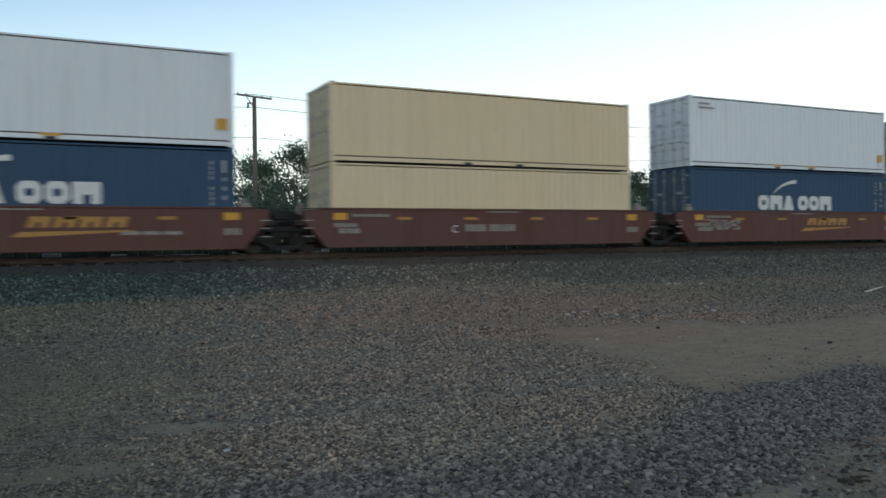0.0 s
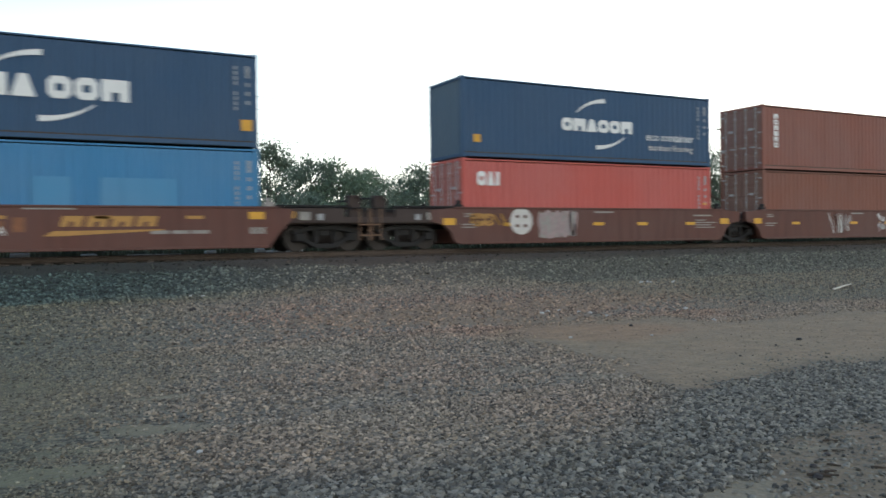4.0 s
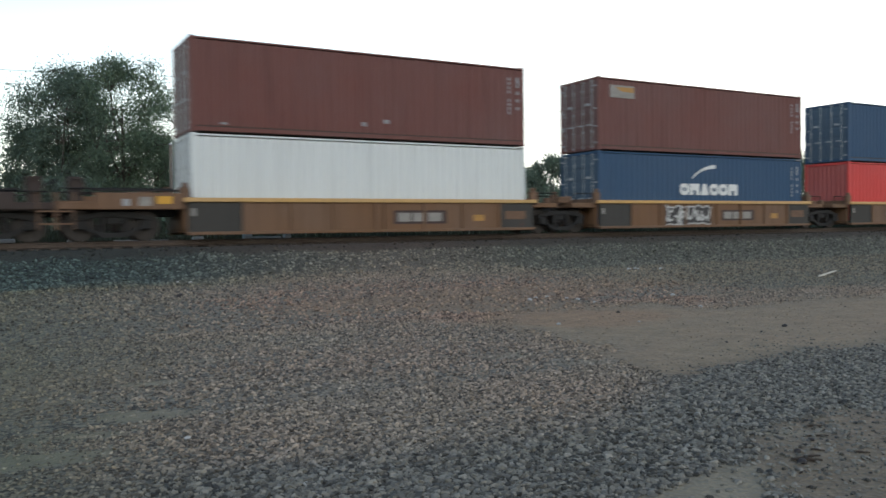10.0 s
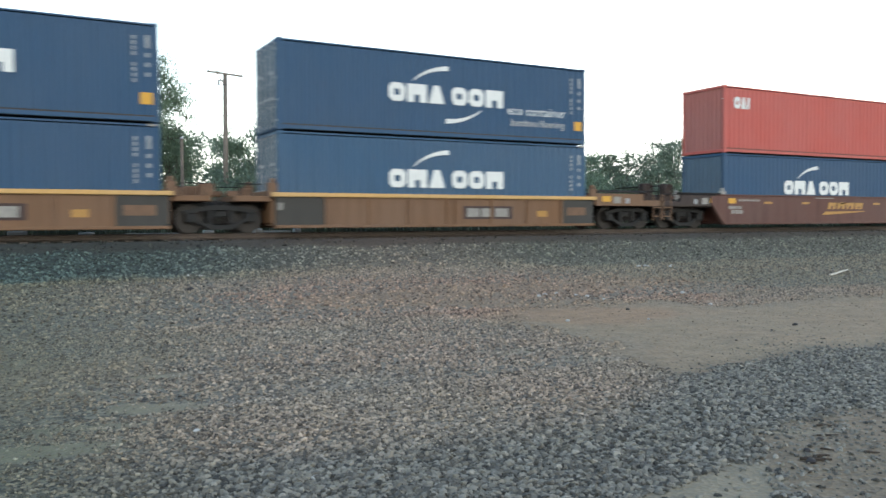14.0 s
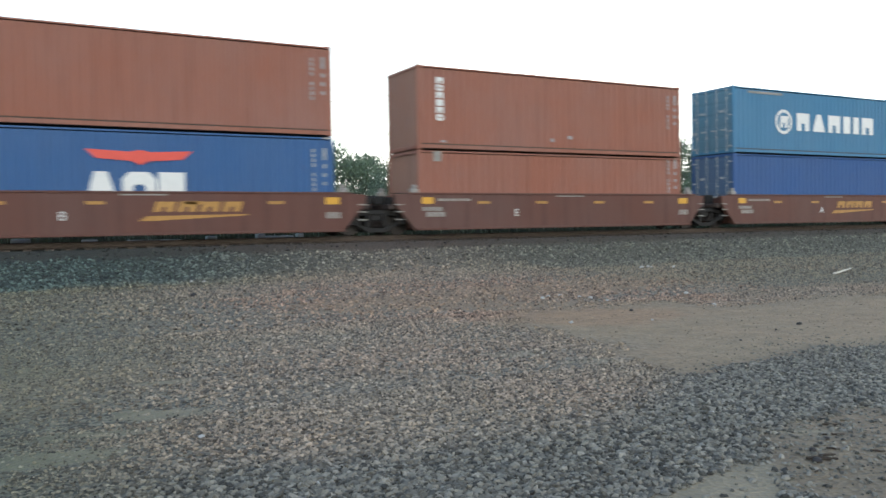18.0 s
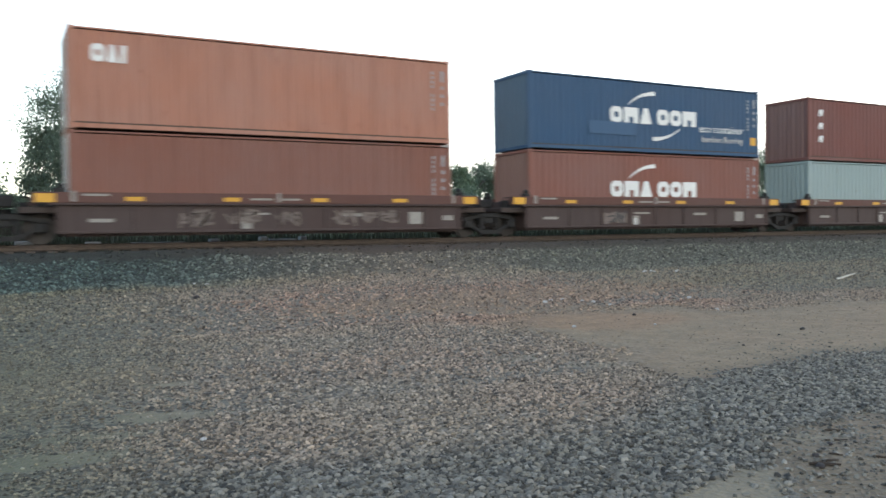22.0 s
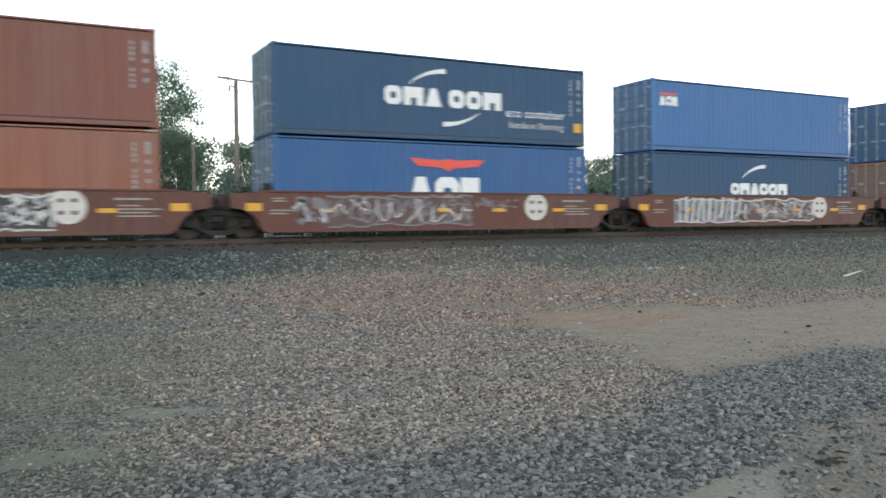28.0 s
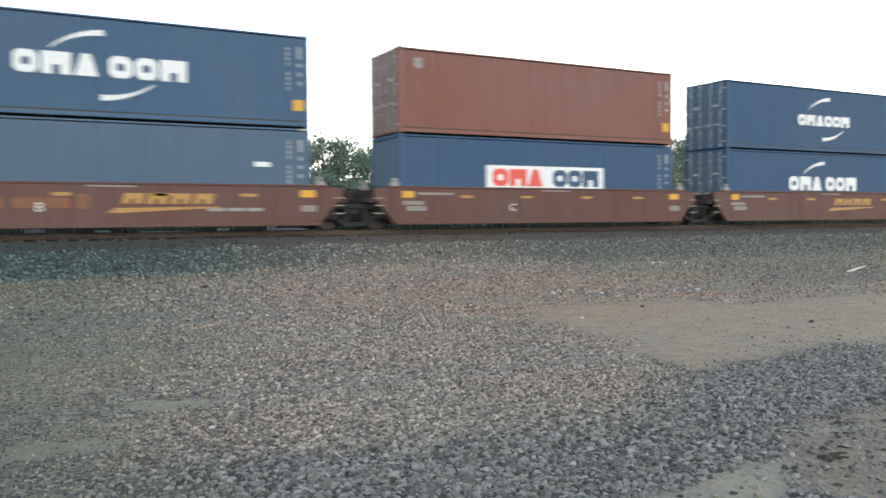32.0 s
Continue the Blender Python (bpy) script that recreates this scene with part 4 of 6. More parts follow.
def container(colour, marks, door_end, high, x, z):
    """A forty-foot box. door_end: -1 or 1, the end that has the doors."""
    h, m = (HIGH if high else LOW), PAINT[colour]
    th = empty("shipping_container", pose(x, TRACK_Y, z))
    noun = [NOUN[k] for k in marks if k in NOUN]
    text = f"{colour.replace('_', ' ')} corrugated steel shipping container" + (f" with {noun[0]}" if noun else " without lettering")
    tagged(th, text + (", on a wagon" if len(text.split()) < 10 else ""), "shipping container", "containers on the train")
    for s in (-1, 1):
        part("side_wall", kept(("side_wall", h, s), lambda: side_wall(h, s)), m, th)
        part("top_rail", kept(("top_rail", h, s), lambda: Build().box(-HX + 0.14, HX - 0.14, *sorted((s * HY, s * (HY - 0.06))), h - 0.085, h - 0.028, 0.01)), m, th)
        part("bottom_rail", kept(("bottom_rail", s), lambda: Build().box(-HX + 0.14, HX - 0.14, *sorted((s * HY, s * (HY - 0.05))), 0.036, 0.165, 0.01)), m, th)
        for e in (-1, 1):
            part("corner_post", kept(("corner_post", h, s, e), lambda: post(h, e, s)), m, th)
            for top in (False, True):
                part("corner_casting", kept(("corner_casting", h, s, e, top), lambda: casting(h, e, s, top)), m, th)
        part("end_header", kept(("end_header", h, s), lambda: Build().box(*sorted((s * HX, s * (HX - 0.1))), -HY + 0.16, HY - 0.16, h - 0.13, h - 0.01, 0.01)), m, th)
        part("end_sill", kept(("end_sill", s), lambda: Build().box(*sorted((s * HX, s * (HX - 0.1))), -HY + 0.16, HY - 0.16, 0.015, 0.15, 0.01)), m, th)
    part("roof", kept(("roof", h), lambda: roof(h)), m, th)
    part("floor", kept("floor_frame", lambda: Build().box(-HX + 0.1, HX - 0.1, -HY + 0.045, HY - 0.045, 0.03, 0.22)), M_TIE, th)
    part("end_wall", kept(("end_wall", h, -door_end), lambda: end_wall(h, -door_end)), DUST_HAZE[colour], th)
    for half in (-1, 1):
        leaf = part("door", kept(("door", h, door_end, half), lambda: door_leaf(h, door_end, half)), DUST_HAZE[colour], th)
        for y in (0.3, 0.85):
            part("lock_rod", kept(("lock_rod", h, door_end, half * y), lambda: lock_rod(h, door_end, half * y)), M_STEEL, leaf, "grey steel lock rod")
        for hz in (0.3, 0.95, 1.65, h - 0.35):
            part("hinge", kept(("hinge", door_end, half), lambda: Build().box(*sorted((door_end * (HX - 0.03), door_end * (HX + 0.006))), *sorted((half * 0.96, half * 1.13)), -0.03, 0.03, 0.01)), M_STEEL, leaf, at=pose(0, 0, hz))
        part("data_plate", kept(("data_plate", h, door_end, half), lambda: Build().box(*sorted((door_end * (HX - 0.008), door_end * (HX + 0.0))), *sorted((half * 0.44, half * 0.7)), h * 0.62, h * 0.62 + 0.1)), M_STEEL, leaf)
    for key in marks:
        if key == "eco":
            for me, x0, z0, width in ((ECO[0], 8.6, 0.97, 2.6), (ECO[1], 8.75, 0.57, 2.4)):
                for one in me[1]:
                    part("lettering", one, M_WHITE if z0 > 0.6 else M_EMBLEM, th, at=Matrix.Translation((x0 - HX, -HY - 0.006, z0)) @ Matrix.Diagonal((fit_width(me[0], width),) * 3 + (1,)))
            continue
        for name, mk, make, mat in MARKS[key]():
            parts(name, mk, make, mat, th)
    MOVERS.append((th, x, z))
    return th


# ---- wagons ----
SY = 1.5          # half width over the side sills
WB, WT = 0.19, 1.4   # underside and top of the sides above the rails


def truck_parts():
    """A cast side frame: top and bottom members, columns and axle boxes, open between them."""
    sf = Build()
    sf.prism([(-1.1, 0.6), (-0.7, 0.66), (-0.36, 0.72), (0.36, 0.72), (0.7, 0.66), (1.1, 0.6), (1.1, 0.7), (0.72, 0.78), (0.4, 0.86), (-0.4, 0.86), (-0.72, 0.78), (-1.1, 0.7)], -0.1, 0.1)
    sf.prism([(-0.36, 0.12), (0.36, 0.12), (0.44, 0.2), (0.4, 0.26), (-0.4, 0.26), (-0.44, 0.2)], -0.1, 0.1)
    for s in (-1, 1):
        sf.prism([(s * 0.38, 0.14), (s * 0.98, 0.5), (s * 0.98, 0.62), (s * 0.36, 0.26)][::s], -0.09, 0.09)
        sf.box(s * 0.33 - 0.06, s * 0.33 + 0.06, -0.09, 0.09, 0.24, 0.74)
        sf.box(s * 0.89 - 0.16, s * 0.89 + 0.16, -0.15, 0.14, 0.34, 0.62, 0.03)
    return sf


def wheelset():
    b = Build()
    b.tube([(0, -0.95, 0), (0, 0.95, 0)], [0.085, 0.085], 10)
    for s in (-1, 1):
        y = s * 0.755
        b.tube([(0, y - 0.065, 0), (0, y + 0.05, 0)], [0.43, 0.42], 28)
        b.tube([(0, y - s * 0.07, 0), (0, y - s * 0.045, 0)], [0.455, 0.455], 28)
        b.tube([(0, s * 0.84, 0), (0, s * 0.9, 0)], [0.15, 0.13], 12)
        for k in range(4):
            w = k * math.pi / 2
            b.box(0.26 * math.cos(w) - 0.03, 0.26 * math.cos(w) + 0.03, y + s * 0.05 - 0.01, y + s * 0.05 + 0.01, 0.26 * math.sin(w) - 0.03, 0.26 * math.sin(w) + 0.03)
    return b


def spring():
    pts = [(0.06 * math.cos(w), 0.06 * math.sin(w), 0.3 + 0.2 * w / 25) for w in [i * 0.6 for i in range(42)]]
    return Build().tube(pts, [0.016] * len(pts), 5)


def truck(wagon, x, place):
    tk = part("truck", kept("truck_bolster", lambda: Build().box(-0.22, 0.22, -1.05, 1.05, 0.5, 0.72, 0.03).box(-0.3, 0.3, -0.35, 0.35, 0.7, 0.86, 0.03)), M_CAST, wagon, "grimy cast steel truck", at=pose(x, 0, 0))
    for s in (-1, 1):
        part("side_frame", kept("truck_side_frame", truck_parts), M_CAST, tk, at=pose(0, s * 1.0, 0))
        for k in (-0.2, 0, 0.2):
            part("spring", kept("truck_spring", spring), M_SPRING, tk, at=pose(k, s * 1.02, 0))
        rest = pose(s * 0.89, 0, 0.455)
        ws = part("wheelset", kept("wheelset", wheelset), M_WHEEL, tk, at=rest)
        SPINNERS.append((ws, s * 0.89, place))
    return tk


def on_side(b, poly, out=0.004):
    return b.prism(poly, -SY - out - 0.004, -SY - out)


def plate_on(name, x0, z0, x1, z1, mat, wagon, label="", lean=0.0, out=0.004):
    return part(name, on_side(Build(), [(x0 - HX, z0), (x1 - HX, z0), (x1 - HX + lean, z1), (x0 - HX + lean, z1)], out), mat, wagon, label)


def ribbon(b, pts, width, out):
    """One sprayed line: a thin band along pts, as a piece of its own."""
    pts = [p for k, p in enumerate(pts) if k == 0 or math.hypot(p[0] - pts[k - 1][0], p[1] - pts[k - 1][1]) > 1e-3]
    n, v = len(pts), []
    for k, (x, z) in enumerate(pts):
        (xa, za), (xb, zb) = pts[max(k - 1, 0)], pts[min(k + 1, n - 1)]
        q = math.hypot(xb - xa, zb - za) or 1.0
        dx, dz = (xb - xa) / q, (zb - za) / q
        grow = width * 0.35 * ((k == n - 1) - (k == 0))
        for y in (-SY - out - 0.002, -SY - out):
            for s in (1, -1):
                v.append((x - HX + dx * grow - s * dz * width / 2, y, z + dz * grow + s * dx * width / 2))
    f = []
    for k in range(n - 1):
        a, c = 4 * k, 4 * k + 4
        f += [(a, a + 1, c + 1, c), (a + 2, c + 2, c + 3, a + 3), (a, c, c + 2, a + 2), (a + 1, a + 3, c + 3, c + 1)]
    f += [(0, 2, 3, 1), (4 * n - 4, 4 * n - 3, 4 * n - 1, 4 * n - 2)]
    b.sign().add(v, f)


def scrawl(seed, x0, x1, z0, z1, strokes, width, step=0.9):
    """Sprayed lines: looping ribbons over a stretch of the side."""
    rng, b = random.Random(seed), Build()
    for k in range(strokes):
        cx = x0 + (x1 - x0) * (k + 0.5) / strokes
        rx, rz = (x1 - x0) / strokes * rng.uniform(0.45, 0.75), (z1 - z0) / 2 * rng.uniform(0.7, 1.0)
        a, w1, w2, ph = rng.uniform(0, 6.28), rng.choice((1, 1, 2)), rng.choice((1, 2, 3)), rng.uniform(0, 6.28)
        pts = []
        for i in range(23):
            t = i / 22 * 6.0 * step
            pts.append((cx + rx * math.sin(w1 * t + a), (z0 + z1) / 2 + rz * math.sin(w2 * t + ph)))
        ribbon(b, pts, width, 0.006 + 0.0025 * (k % 4))
    return b


def graffiti(wagon, seed, x0, x1, z0, z1, strokes, width=0.07, mat=None, backing=None):
    parts("graffiti_stroke", None, lambda: scrawl(seed, x0, x1, z0, z1, strokes, width), mat or M_SOFT, wagon, "sprayed graffiti line")
    if backing:
        rng = random.Random(seed + 50)
        n = 14
        top = [(x0 + (x1 - x0) * k / n, z1 + rng.uniform(-0.12, 0.02)) for k in range(n + 1)]
        low = [(x0 + (x1 - x0) * k / n, z0 + rng.uniform(-0.02, 0.12)) for k in range(n, -1, -1)]
        part("graffiti_fill", on_side(Build(), [(x - HX, z) for x, z in low[::-1] + top[::-1]], 0.001), backing, wagon, "sprayed graffiti fill")


def rounded(pts, times_over=2):
    for _ in range(times_over):
        out = [pts[0]]
        for (xa, za), (xb, zb) in zip(pts, pts[1:]):
            out += [(0.75 * xa + 0.25 * xb, 0.75 * za + 0.25 * zb), (0.25 * xa + 0.75 * xb, 0.25 * za + 0.75 * zb)]
        pts = out + [pts[-1]]
    return pts


def wild_graffiti(wagon, seed, x0, x1, z0, z1, cells, fill, edge, inks):
    """Interlocked sprayed curves over a stretch of the side. fill: the ground colour, or none. edge: the colour of the rim, or none.
    inks: (line width, material, curves in each cell), laid one over another."""
    rng, n, w = random.Random(seed), cells * 3, (x1 - x0) / cells
    top = rounded([(x0 + (x1 - x0) * k / n, z1 - rng.uniform(0.0, 0.16)) for k in range(n + 1)], 2)
    low = rounded([(x0 + (x1 - x0) * k / n, z0 + rng.uniform(0.0, 0.14)) for k in range(n + 1)], 2)
    if fill:
        part("graffiti_fill", on_side(Build(), [(x - HX, z) for x, z in low + top[::-1]], 0.001), fill, wagon, "sprayed graffiti fill")
    for k, (width, mat, each) in enumerate(inks):
        b = Build()
        for c in range(cells):
            for e in range(each):
                a, h = x0 + w * (c + rng.uniform(-0.15, 0.55)), z1 - z0
                side = rng.choice((-1, 1))
                pts = [(a + (0.1 if side > 0 else 0.9) * w, z0 + h * rng.uniform(0.05, 0.95))]
                for q in range(3):
                    pts.append((a + w * rng.uniform(-0.1, 1.1), z0 + h * rng.uniform(0.08, 0.92)))
                pts.append((a + (0.9 if side > 0 else 0.1) * w, z0 + h * rng.uniform(0.05, 0.95)))
                ribbon(b, rounded([(min(max(x, x0 + width / 2), x1 - width / 2), min(max(z, z0 + width / 2), z1 - width / 2)) for x, z in pts], 3), width, 0.006 + 0.003 * k + 0.0004 * (e + c % 3))
        parts("graffiti_stroke", None, lambda: b, mat, wagon, "sprayed graffiti line")
    if edge:
        b = Build()
        ribbon(b, top, 0.06, 0.02)
        ribbon(b, low, 0.05, 0.02)
        parts("graffiti_rim", None, lambda: b, edge, wagon, "sprayed graffiti rim")


def bars_leaning(seed, x0, x1, z0, z1, n):
    """A row of broad sprayed bars of uneven slant."""
    rng, b = random.Random(seed), Build()
    for k in range(n):
        a, c = x0 + (x1 - x0) * (k + 0.2) / n, x0 + (x1 - x0) * (k + 0.5 + rng.uniform(-0.3, 0.4)) / n
        ribbon(b, rounded([(a, z0 + rng.uniform(0, 0.3)), ((a + c) / 2 + rng.uniform(-0.05, 0.05), (z0 + z1) / 2), (c, z1 - rng.uniform(0, 0.1))]), rng.uniform(0.08, 0.17), 0.012 + 0.0005 * (k % 3))
    return b


def side_outline(kind):
    if kind == "swoosh":
        return [(-0.3, WB), (12.4, WB), (12.75, 0.62), (13.15, 1.02), (13.2, 1.36), (12.6, WT), (-0.55, WT), (-1.05, 1.36), (-1.0, 1.02), (-0.65, 0.62)]
    if kind == "roundel":
        return [(-0.35, WB), (12.35, WB), (12.6, 0.3), (12.8, 0.62), (13.1, 0.86), (13.6, 0.95), (13.65, 1.36), (12.7, WT + 0.03), (-0.55, WT + 0.03), (-1.45, 1.36), (-1.4, 0.95), (-0.95, 0.86), (-0.65, 0.62), (-0.5, 0.3)]
    return None


def wagon(kind, x, pitch_before, pitch_after, lead, tail, unit):
    """One unit of a double-stack well set. lead and tail: it ends the set there and has a truck and coupler of its own."""
    w = empty("well_wagon", pose(x, TRACK_Y, RAIL_Z))
    text = {"swoosh": "red-brown steel well wagon with gold lettering", "roundel": "red-brown steel well wagon with round white emblem", "ochre": "ochre ribbed well wagon with yellow top chord", "dark": "dark brown ribbed well wagon with yellow markers"}[kind]
    tagged(w, text + ", coupled in a train", "well wagon", "wagons of the train")
    body = {"swoosh": WAGON["brown"], "roundel": WAGON["brown"], "ochre": WAGON["ochre"], "dark": WAGON["dark"]}[kind]
    half_b, half_a = pitch_before / 2, pitch_after / 2
    if lead:
        half_b = HX + 3.75
    if tail:
        half_a = HX + 3.75
    # floor and cross bearers of the well
    part("well_floor", Build().box(-HX - 0.2, HX + 0.2, -1.3, 1.3, 0.22, BASE_Z - RAIL_Z - 0.004), body, w)
    for s in (-1, 1):
        y0, y1 = sorted((s * SY, s * (SY - 0.2)))
        if kind in ("swoosh", "roundel"):
            poly = [(px - HX, pz) for px, pz in side_outline(kind)]
            part("side_sill", Build().prism(poly, *( (y0, y1) )), body, w)
            z0 = WT - (0.0 if kind == "swoosh" else -0.03)
            part("top_lip", Build().box(-HX - 0.5, HX + 0.5, *sorted((s * (SY + 0.03), s * (SY - 0.24))), z0 - 0.02, z0 + 0.045, 0.012), body, w)
            part("bottom_lip", Build().box(-HX - 0.25, HX + 0.25, *sorted((s * (SY + 0.025), s * (SY - 0.24))), WB - 0.03, WB + 0.05, 0.012), body, w)
        elif kind == "ochre":
            part("top_chord", Build().box(-HX - 0.3, HX + 0.3, *sorted((s * (SY + 0.05), s * (SY - 0.22))), 1.14, 1.27, 0.015), WAGON["yellow"], w, "yellow top chord")
            part("bottom_chord", Build().box(-HX - 0.2, HX + 0.2, *sorted((s * (SY + 0.04), s * (SY - 0.22))), 0.15, 0.25, 0.015), body, w)
            part("side_plate", Build().box(-HX + 1.45, HX - 1.35, *sorted((s * (SY - 0.04), s * (SY - 0.1))), 0.25, 1.14), body, w)
            for x0, x1 in ((-0.17, 1.45), (10.85, 12.36)):
                part("end_plate", Build().box(x0 - HX, x1 - HX, *sorted((s * (SY - 0.03), s * (SY - 0.1))), 0.2, 1.14, 0.01), WAGON["soot"], w, "sooty grey end plate")
            for rx in (1.48, 3.0, 4.42, 5.94, 6.28, 7.75, 9.3, 10.85):
                part("rib", kept(("ochre_rib", s), lambda: Build().box(-0.045, 0.045, *sorted((s * (SY + 0.04), s * (SY - 0.06))), 0.24, 1.145, 0.012)), body, w, at=pose(rx - HX, 0, 0))
        else:
            part("top_chord", Build().box(-HX - 0.95, HX + 0.95, *sorted((s * (SY + 0.04), s * (SY - 0.22))), 1.16, 1.46, 0.015), WAGON["chord"], w, "red-brown top chord")
            part("chord_lip", Build().box(-HX - 0.6, HX + 0.6, *sorted((s * (SY + 0.09), s * (SY - 0.1))), 1.1, 1.16, 0.01), body, w)
            part("bottom_chord", Build().box(-HX - 0.35, HX + 0.25, *sorted((s * (SY + 0.03), s * (SY - 0.22))), 0.3, 0.38, 0.012), body, w)
            part("side_plate", Build().box(-HX - 0.38, HX + 0.25, *sorted((s * (SY - 0.02), s * (SY - 0.09))), 0.37, 1.12), body, w)
            for rx in (-0.3, 1.65, 3.2, 4.6, 5.94, 7.46, 9.29, 11.0, 12.35):
                part("rib", kept(("dark_rib", s), lambda: Build().box(-0.05, 0.05, *sorted((s * (SY + 0.03), s * (SY - 0.05))), 0.37, 1.1, 0.012)), body, w, at=pose(rx - HX, 0, 0))
    # ends over the trucks
    for s, half, ends in ((-1, half_b, lead), (1, half_a, tail)):
        reach = half - (0.35 if not ends else 0.0)
        x0, x1 = sorted((s * (HX + 0.25), s * reach))
        deck_z = 1.0 if kind != "ochre" else 1.1
        part("end_deck", Build().box(x0, x1, -1.35, 1.35, deck_z - 0.12, deck_z + 0.06, 0.02), WAGON["grime"] if kind != "ochre" else WAGON["ochre"], w)
        part("draft_sill", Build().box(*sorted((s * (HX + 0.1), s * (reach + (0.2 if not ends else 0.1)))), -0.4, 0.4, 0.72, deck_z - 0.1, 0.03), M_CAST, w)
        part("bulkhead", Build().box(*sorted((s * (HX + 0.12), s * (HX + 0.26))), -1.3, 1.3, 0.3, 1.34, 0.02), body, w)
        for sy in (-1, 1):
            part("guide_post", Build().box(*sorted((s * (HX + 0.1), s * (HX + 0.4))), *sorted((sy * 1.24, sy * 1.46)), deck_z, 1.58, 0.03).box(*sorted((s * (HX + 0.14), s * (HX + 0.32))), *sorted((sy * 1.26, sy * 1.42)), 1.56, 1.72, 0.04), M_DUSTY if kind == "ochre" else M_SOFT if kind == "swoosh" else M_CAST, w)
            # handrail over the deck
            hx0, hx1 = s * (HX + 0.55), s * (reach - 0.15)
            part("grab_rail", Build().tube([(hx0, sy * 1.3, deck_z), (hx0, sy * 1.3, deck_z + 0.42), (hx1, sy * 1.3, deck_z + 0.42), (hx1, sy * 1.3, deck_z)], [0.022] * 4, 6), M_CAST, w)
        rng = random.Random(unit * 7 + s)
        for k in range(3):
            bx, by = s * (HX + 0.7 + 0.4 * k + rng.uniform(-0.1, 0.1)), rng.uniform(-0.9, 0.5)
            r = rng.uniform(0.1, 0.2)
            part("brake_gear", Build().box(bx - r * 1.3, bx + r * 1.3, by - r, by + r, deck_z + 0.06, deck_z + 0.12 + r * rng.uniform(0.8, 1.9), 0.04), M_DUSTY if kind == "ochre" else M_CAST, w)
        if not ends and kind == "swoosh":
            for z0 in (0.52, 0.78, 1.02):
                part("step", Build().box(*sorted((s * (HX + 0.72), s * (HX + 1.02))), -SY - 0.02, -SY + 0.05, z0, z0 + 0.035), M_SOFT, w)
        if ends:
            for sy in (-1, 1):
                part("end_fascia", Build().box(*sorted((s * (HX + 0.3), s * (reach - 1.0))), *sorted((sy * 1.36, sy * 1.46)), 0.92, 1.4, 0.015).box(*sorted((s * (reach - 1.05), s * (reach - 0.1))), *sorted((sy * 1.36, sy * 1.44)), 0.92, 1.12, 0.015), WAGON["grime"] if kind != "ochre" else WAGON["ochre"], w)
                part("top_rail", Build().box(*sorted((s * (HX + 0.4), s * (reach - 0.9))), *sorted((sy * 1.34, sy * 1.47)), 1.44, 1.5, 0.01), M_CAST, w)
            part("brake_stand", Build().box(*sorted((s * (reach - 0.75), s * (reach - 0.35))), -1.2, -0.85, deck_z + 0.05, 1.85, 0.03).disc(s * (reach - 0.55), 1.6, 0.24, -1.28, -1.22, 18, 0.19), WAGON["grime"], w)
            part("code_plate", Build().box(*sorted((s * (HX + 1.2), s * (HX + 1.55))), -1.475, -1.465, 1.02, 1.28), M_SOFT, w)
            part("code_plate", Build().box(*sorted((s * (HX + 1.8), s * (HX + 2.0))), -1.475, -1.465, 1.02, 1.22), M_CODE, w)
            part("reflector", Build().box(*sorted((s * (HX + 0.62), s * (HX + 1.05))), -1.475, -1.465, 1.08, 1.3), M_YELLOW, w, "yellow reflective plate")
            part("coupler", Build().box(*sorted((s * (reach - 0.1), s * (reach + 0.42))), -0.13, 0.13, 0.72, 0.98, 0.03).box(*sorted((s * (reach + 0.2), s * (reach + 0.5))), -0.2, 0.2, 0.68, 1.02, 0.05), M_CAST, w, "cast steel coupler")
            part("ladder", Build().box(*sorted((s * (reach - 0.5), s * (reach - 0.46))), -1.46, -1.42, 0.35, 1.4).box(*sorted((s * (reach - 0.08), s * (reach - 0.04))), -1.46, -1.42, 0.35, 1.4)
                 .box(*sorted((s * (reach - 0.5), s * (reach - 0.04))), -1.46, -1.42, 0.5, 0.54).box(*sorted((s * (reach - 0.5), s * (reach - 0.04))), -1.46, -1.42, 0.85, 0.89), M_DUSTY, w, "end ladder")
            part("end_rail", Build().tube([(s * (reach - 0.05), -1.3, deck_z), (s * (reach - 0.05), -1.3, 1.75), (s * (reach - 0.05), 1.3, 1.75), (s * (reach - 0.05), 1.3, deck_z)], [0.025] * 4, 6), M_CAST, w)
            part("brake_hose", Build().tube([(s * (reach + 0.1), -0.3, 0.75), (s * (reach + 0.3), -0.32, 0.42), (s * (reach + 0.5), -0.3, 0.62)], [0.03] * 3, 6), M_RUBBER, w)
            truck(w, s * (reach - 1.55), x + s * (reach - 1.55))
        if s > 0 and not ends:
            truck(w, s * half, x + s * half)
            part("articulation", Build().tube([(s * half, 0, 0.7), (s * half, 0, 1.02)], [0.32, 0.26], 14), M_CAST, w)
    # markings on the near side
    if kind == "swoosh":
        plate_on("reflector", -0.02, 1.06, 0.42, 1.28, M_YELLOW, w, "yellow reflective plate")
        plate_on("reflector", 11.78, 1.05, 12.25, 1.27, M_YELLOW, w, "yellow reflective plate")
        for k, rx in enumerate((2.2, 4.7, 7.4, 9.9)):
            plate_on("reflector", rx, 1.06, rx + 0.5, 1.15, M_GOLD, w)
        b = bars_side(0.15, 0.62, 0.78, [0.2, 0.2, 0.2], 0.05)
        parts("code_bar", None, lambda: bars_side(0.0, 0.82, 0.95, [0.16] * 4, 0.04), M_SOFT, w)
        parts("code_bar", None, lambda: b, M_SOFT, w)
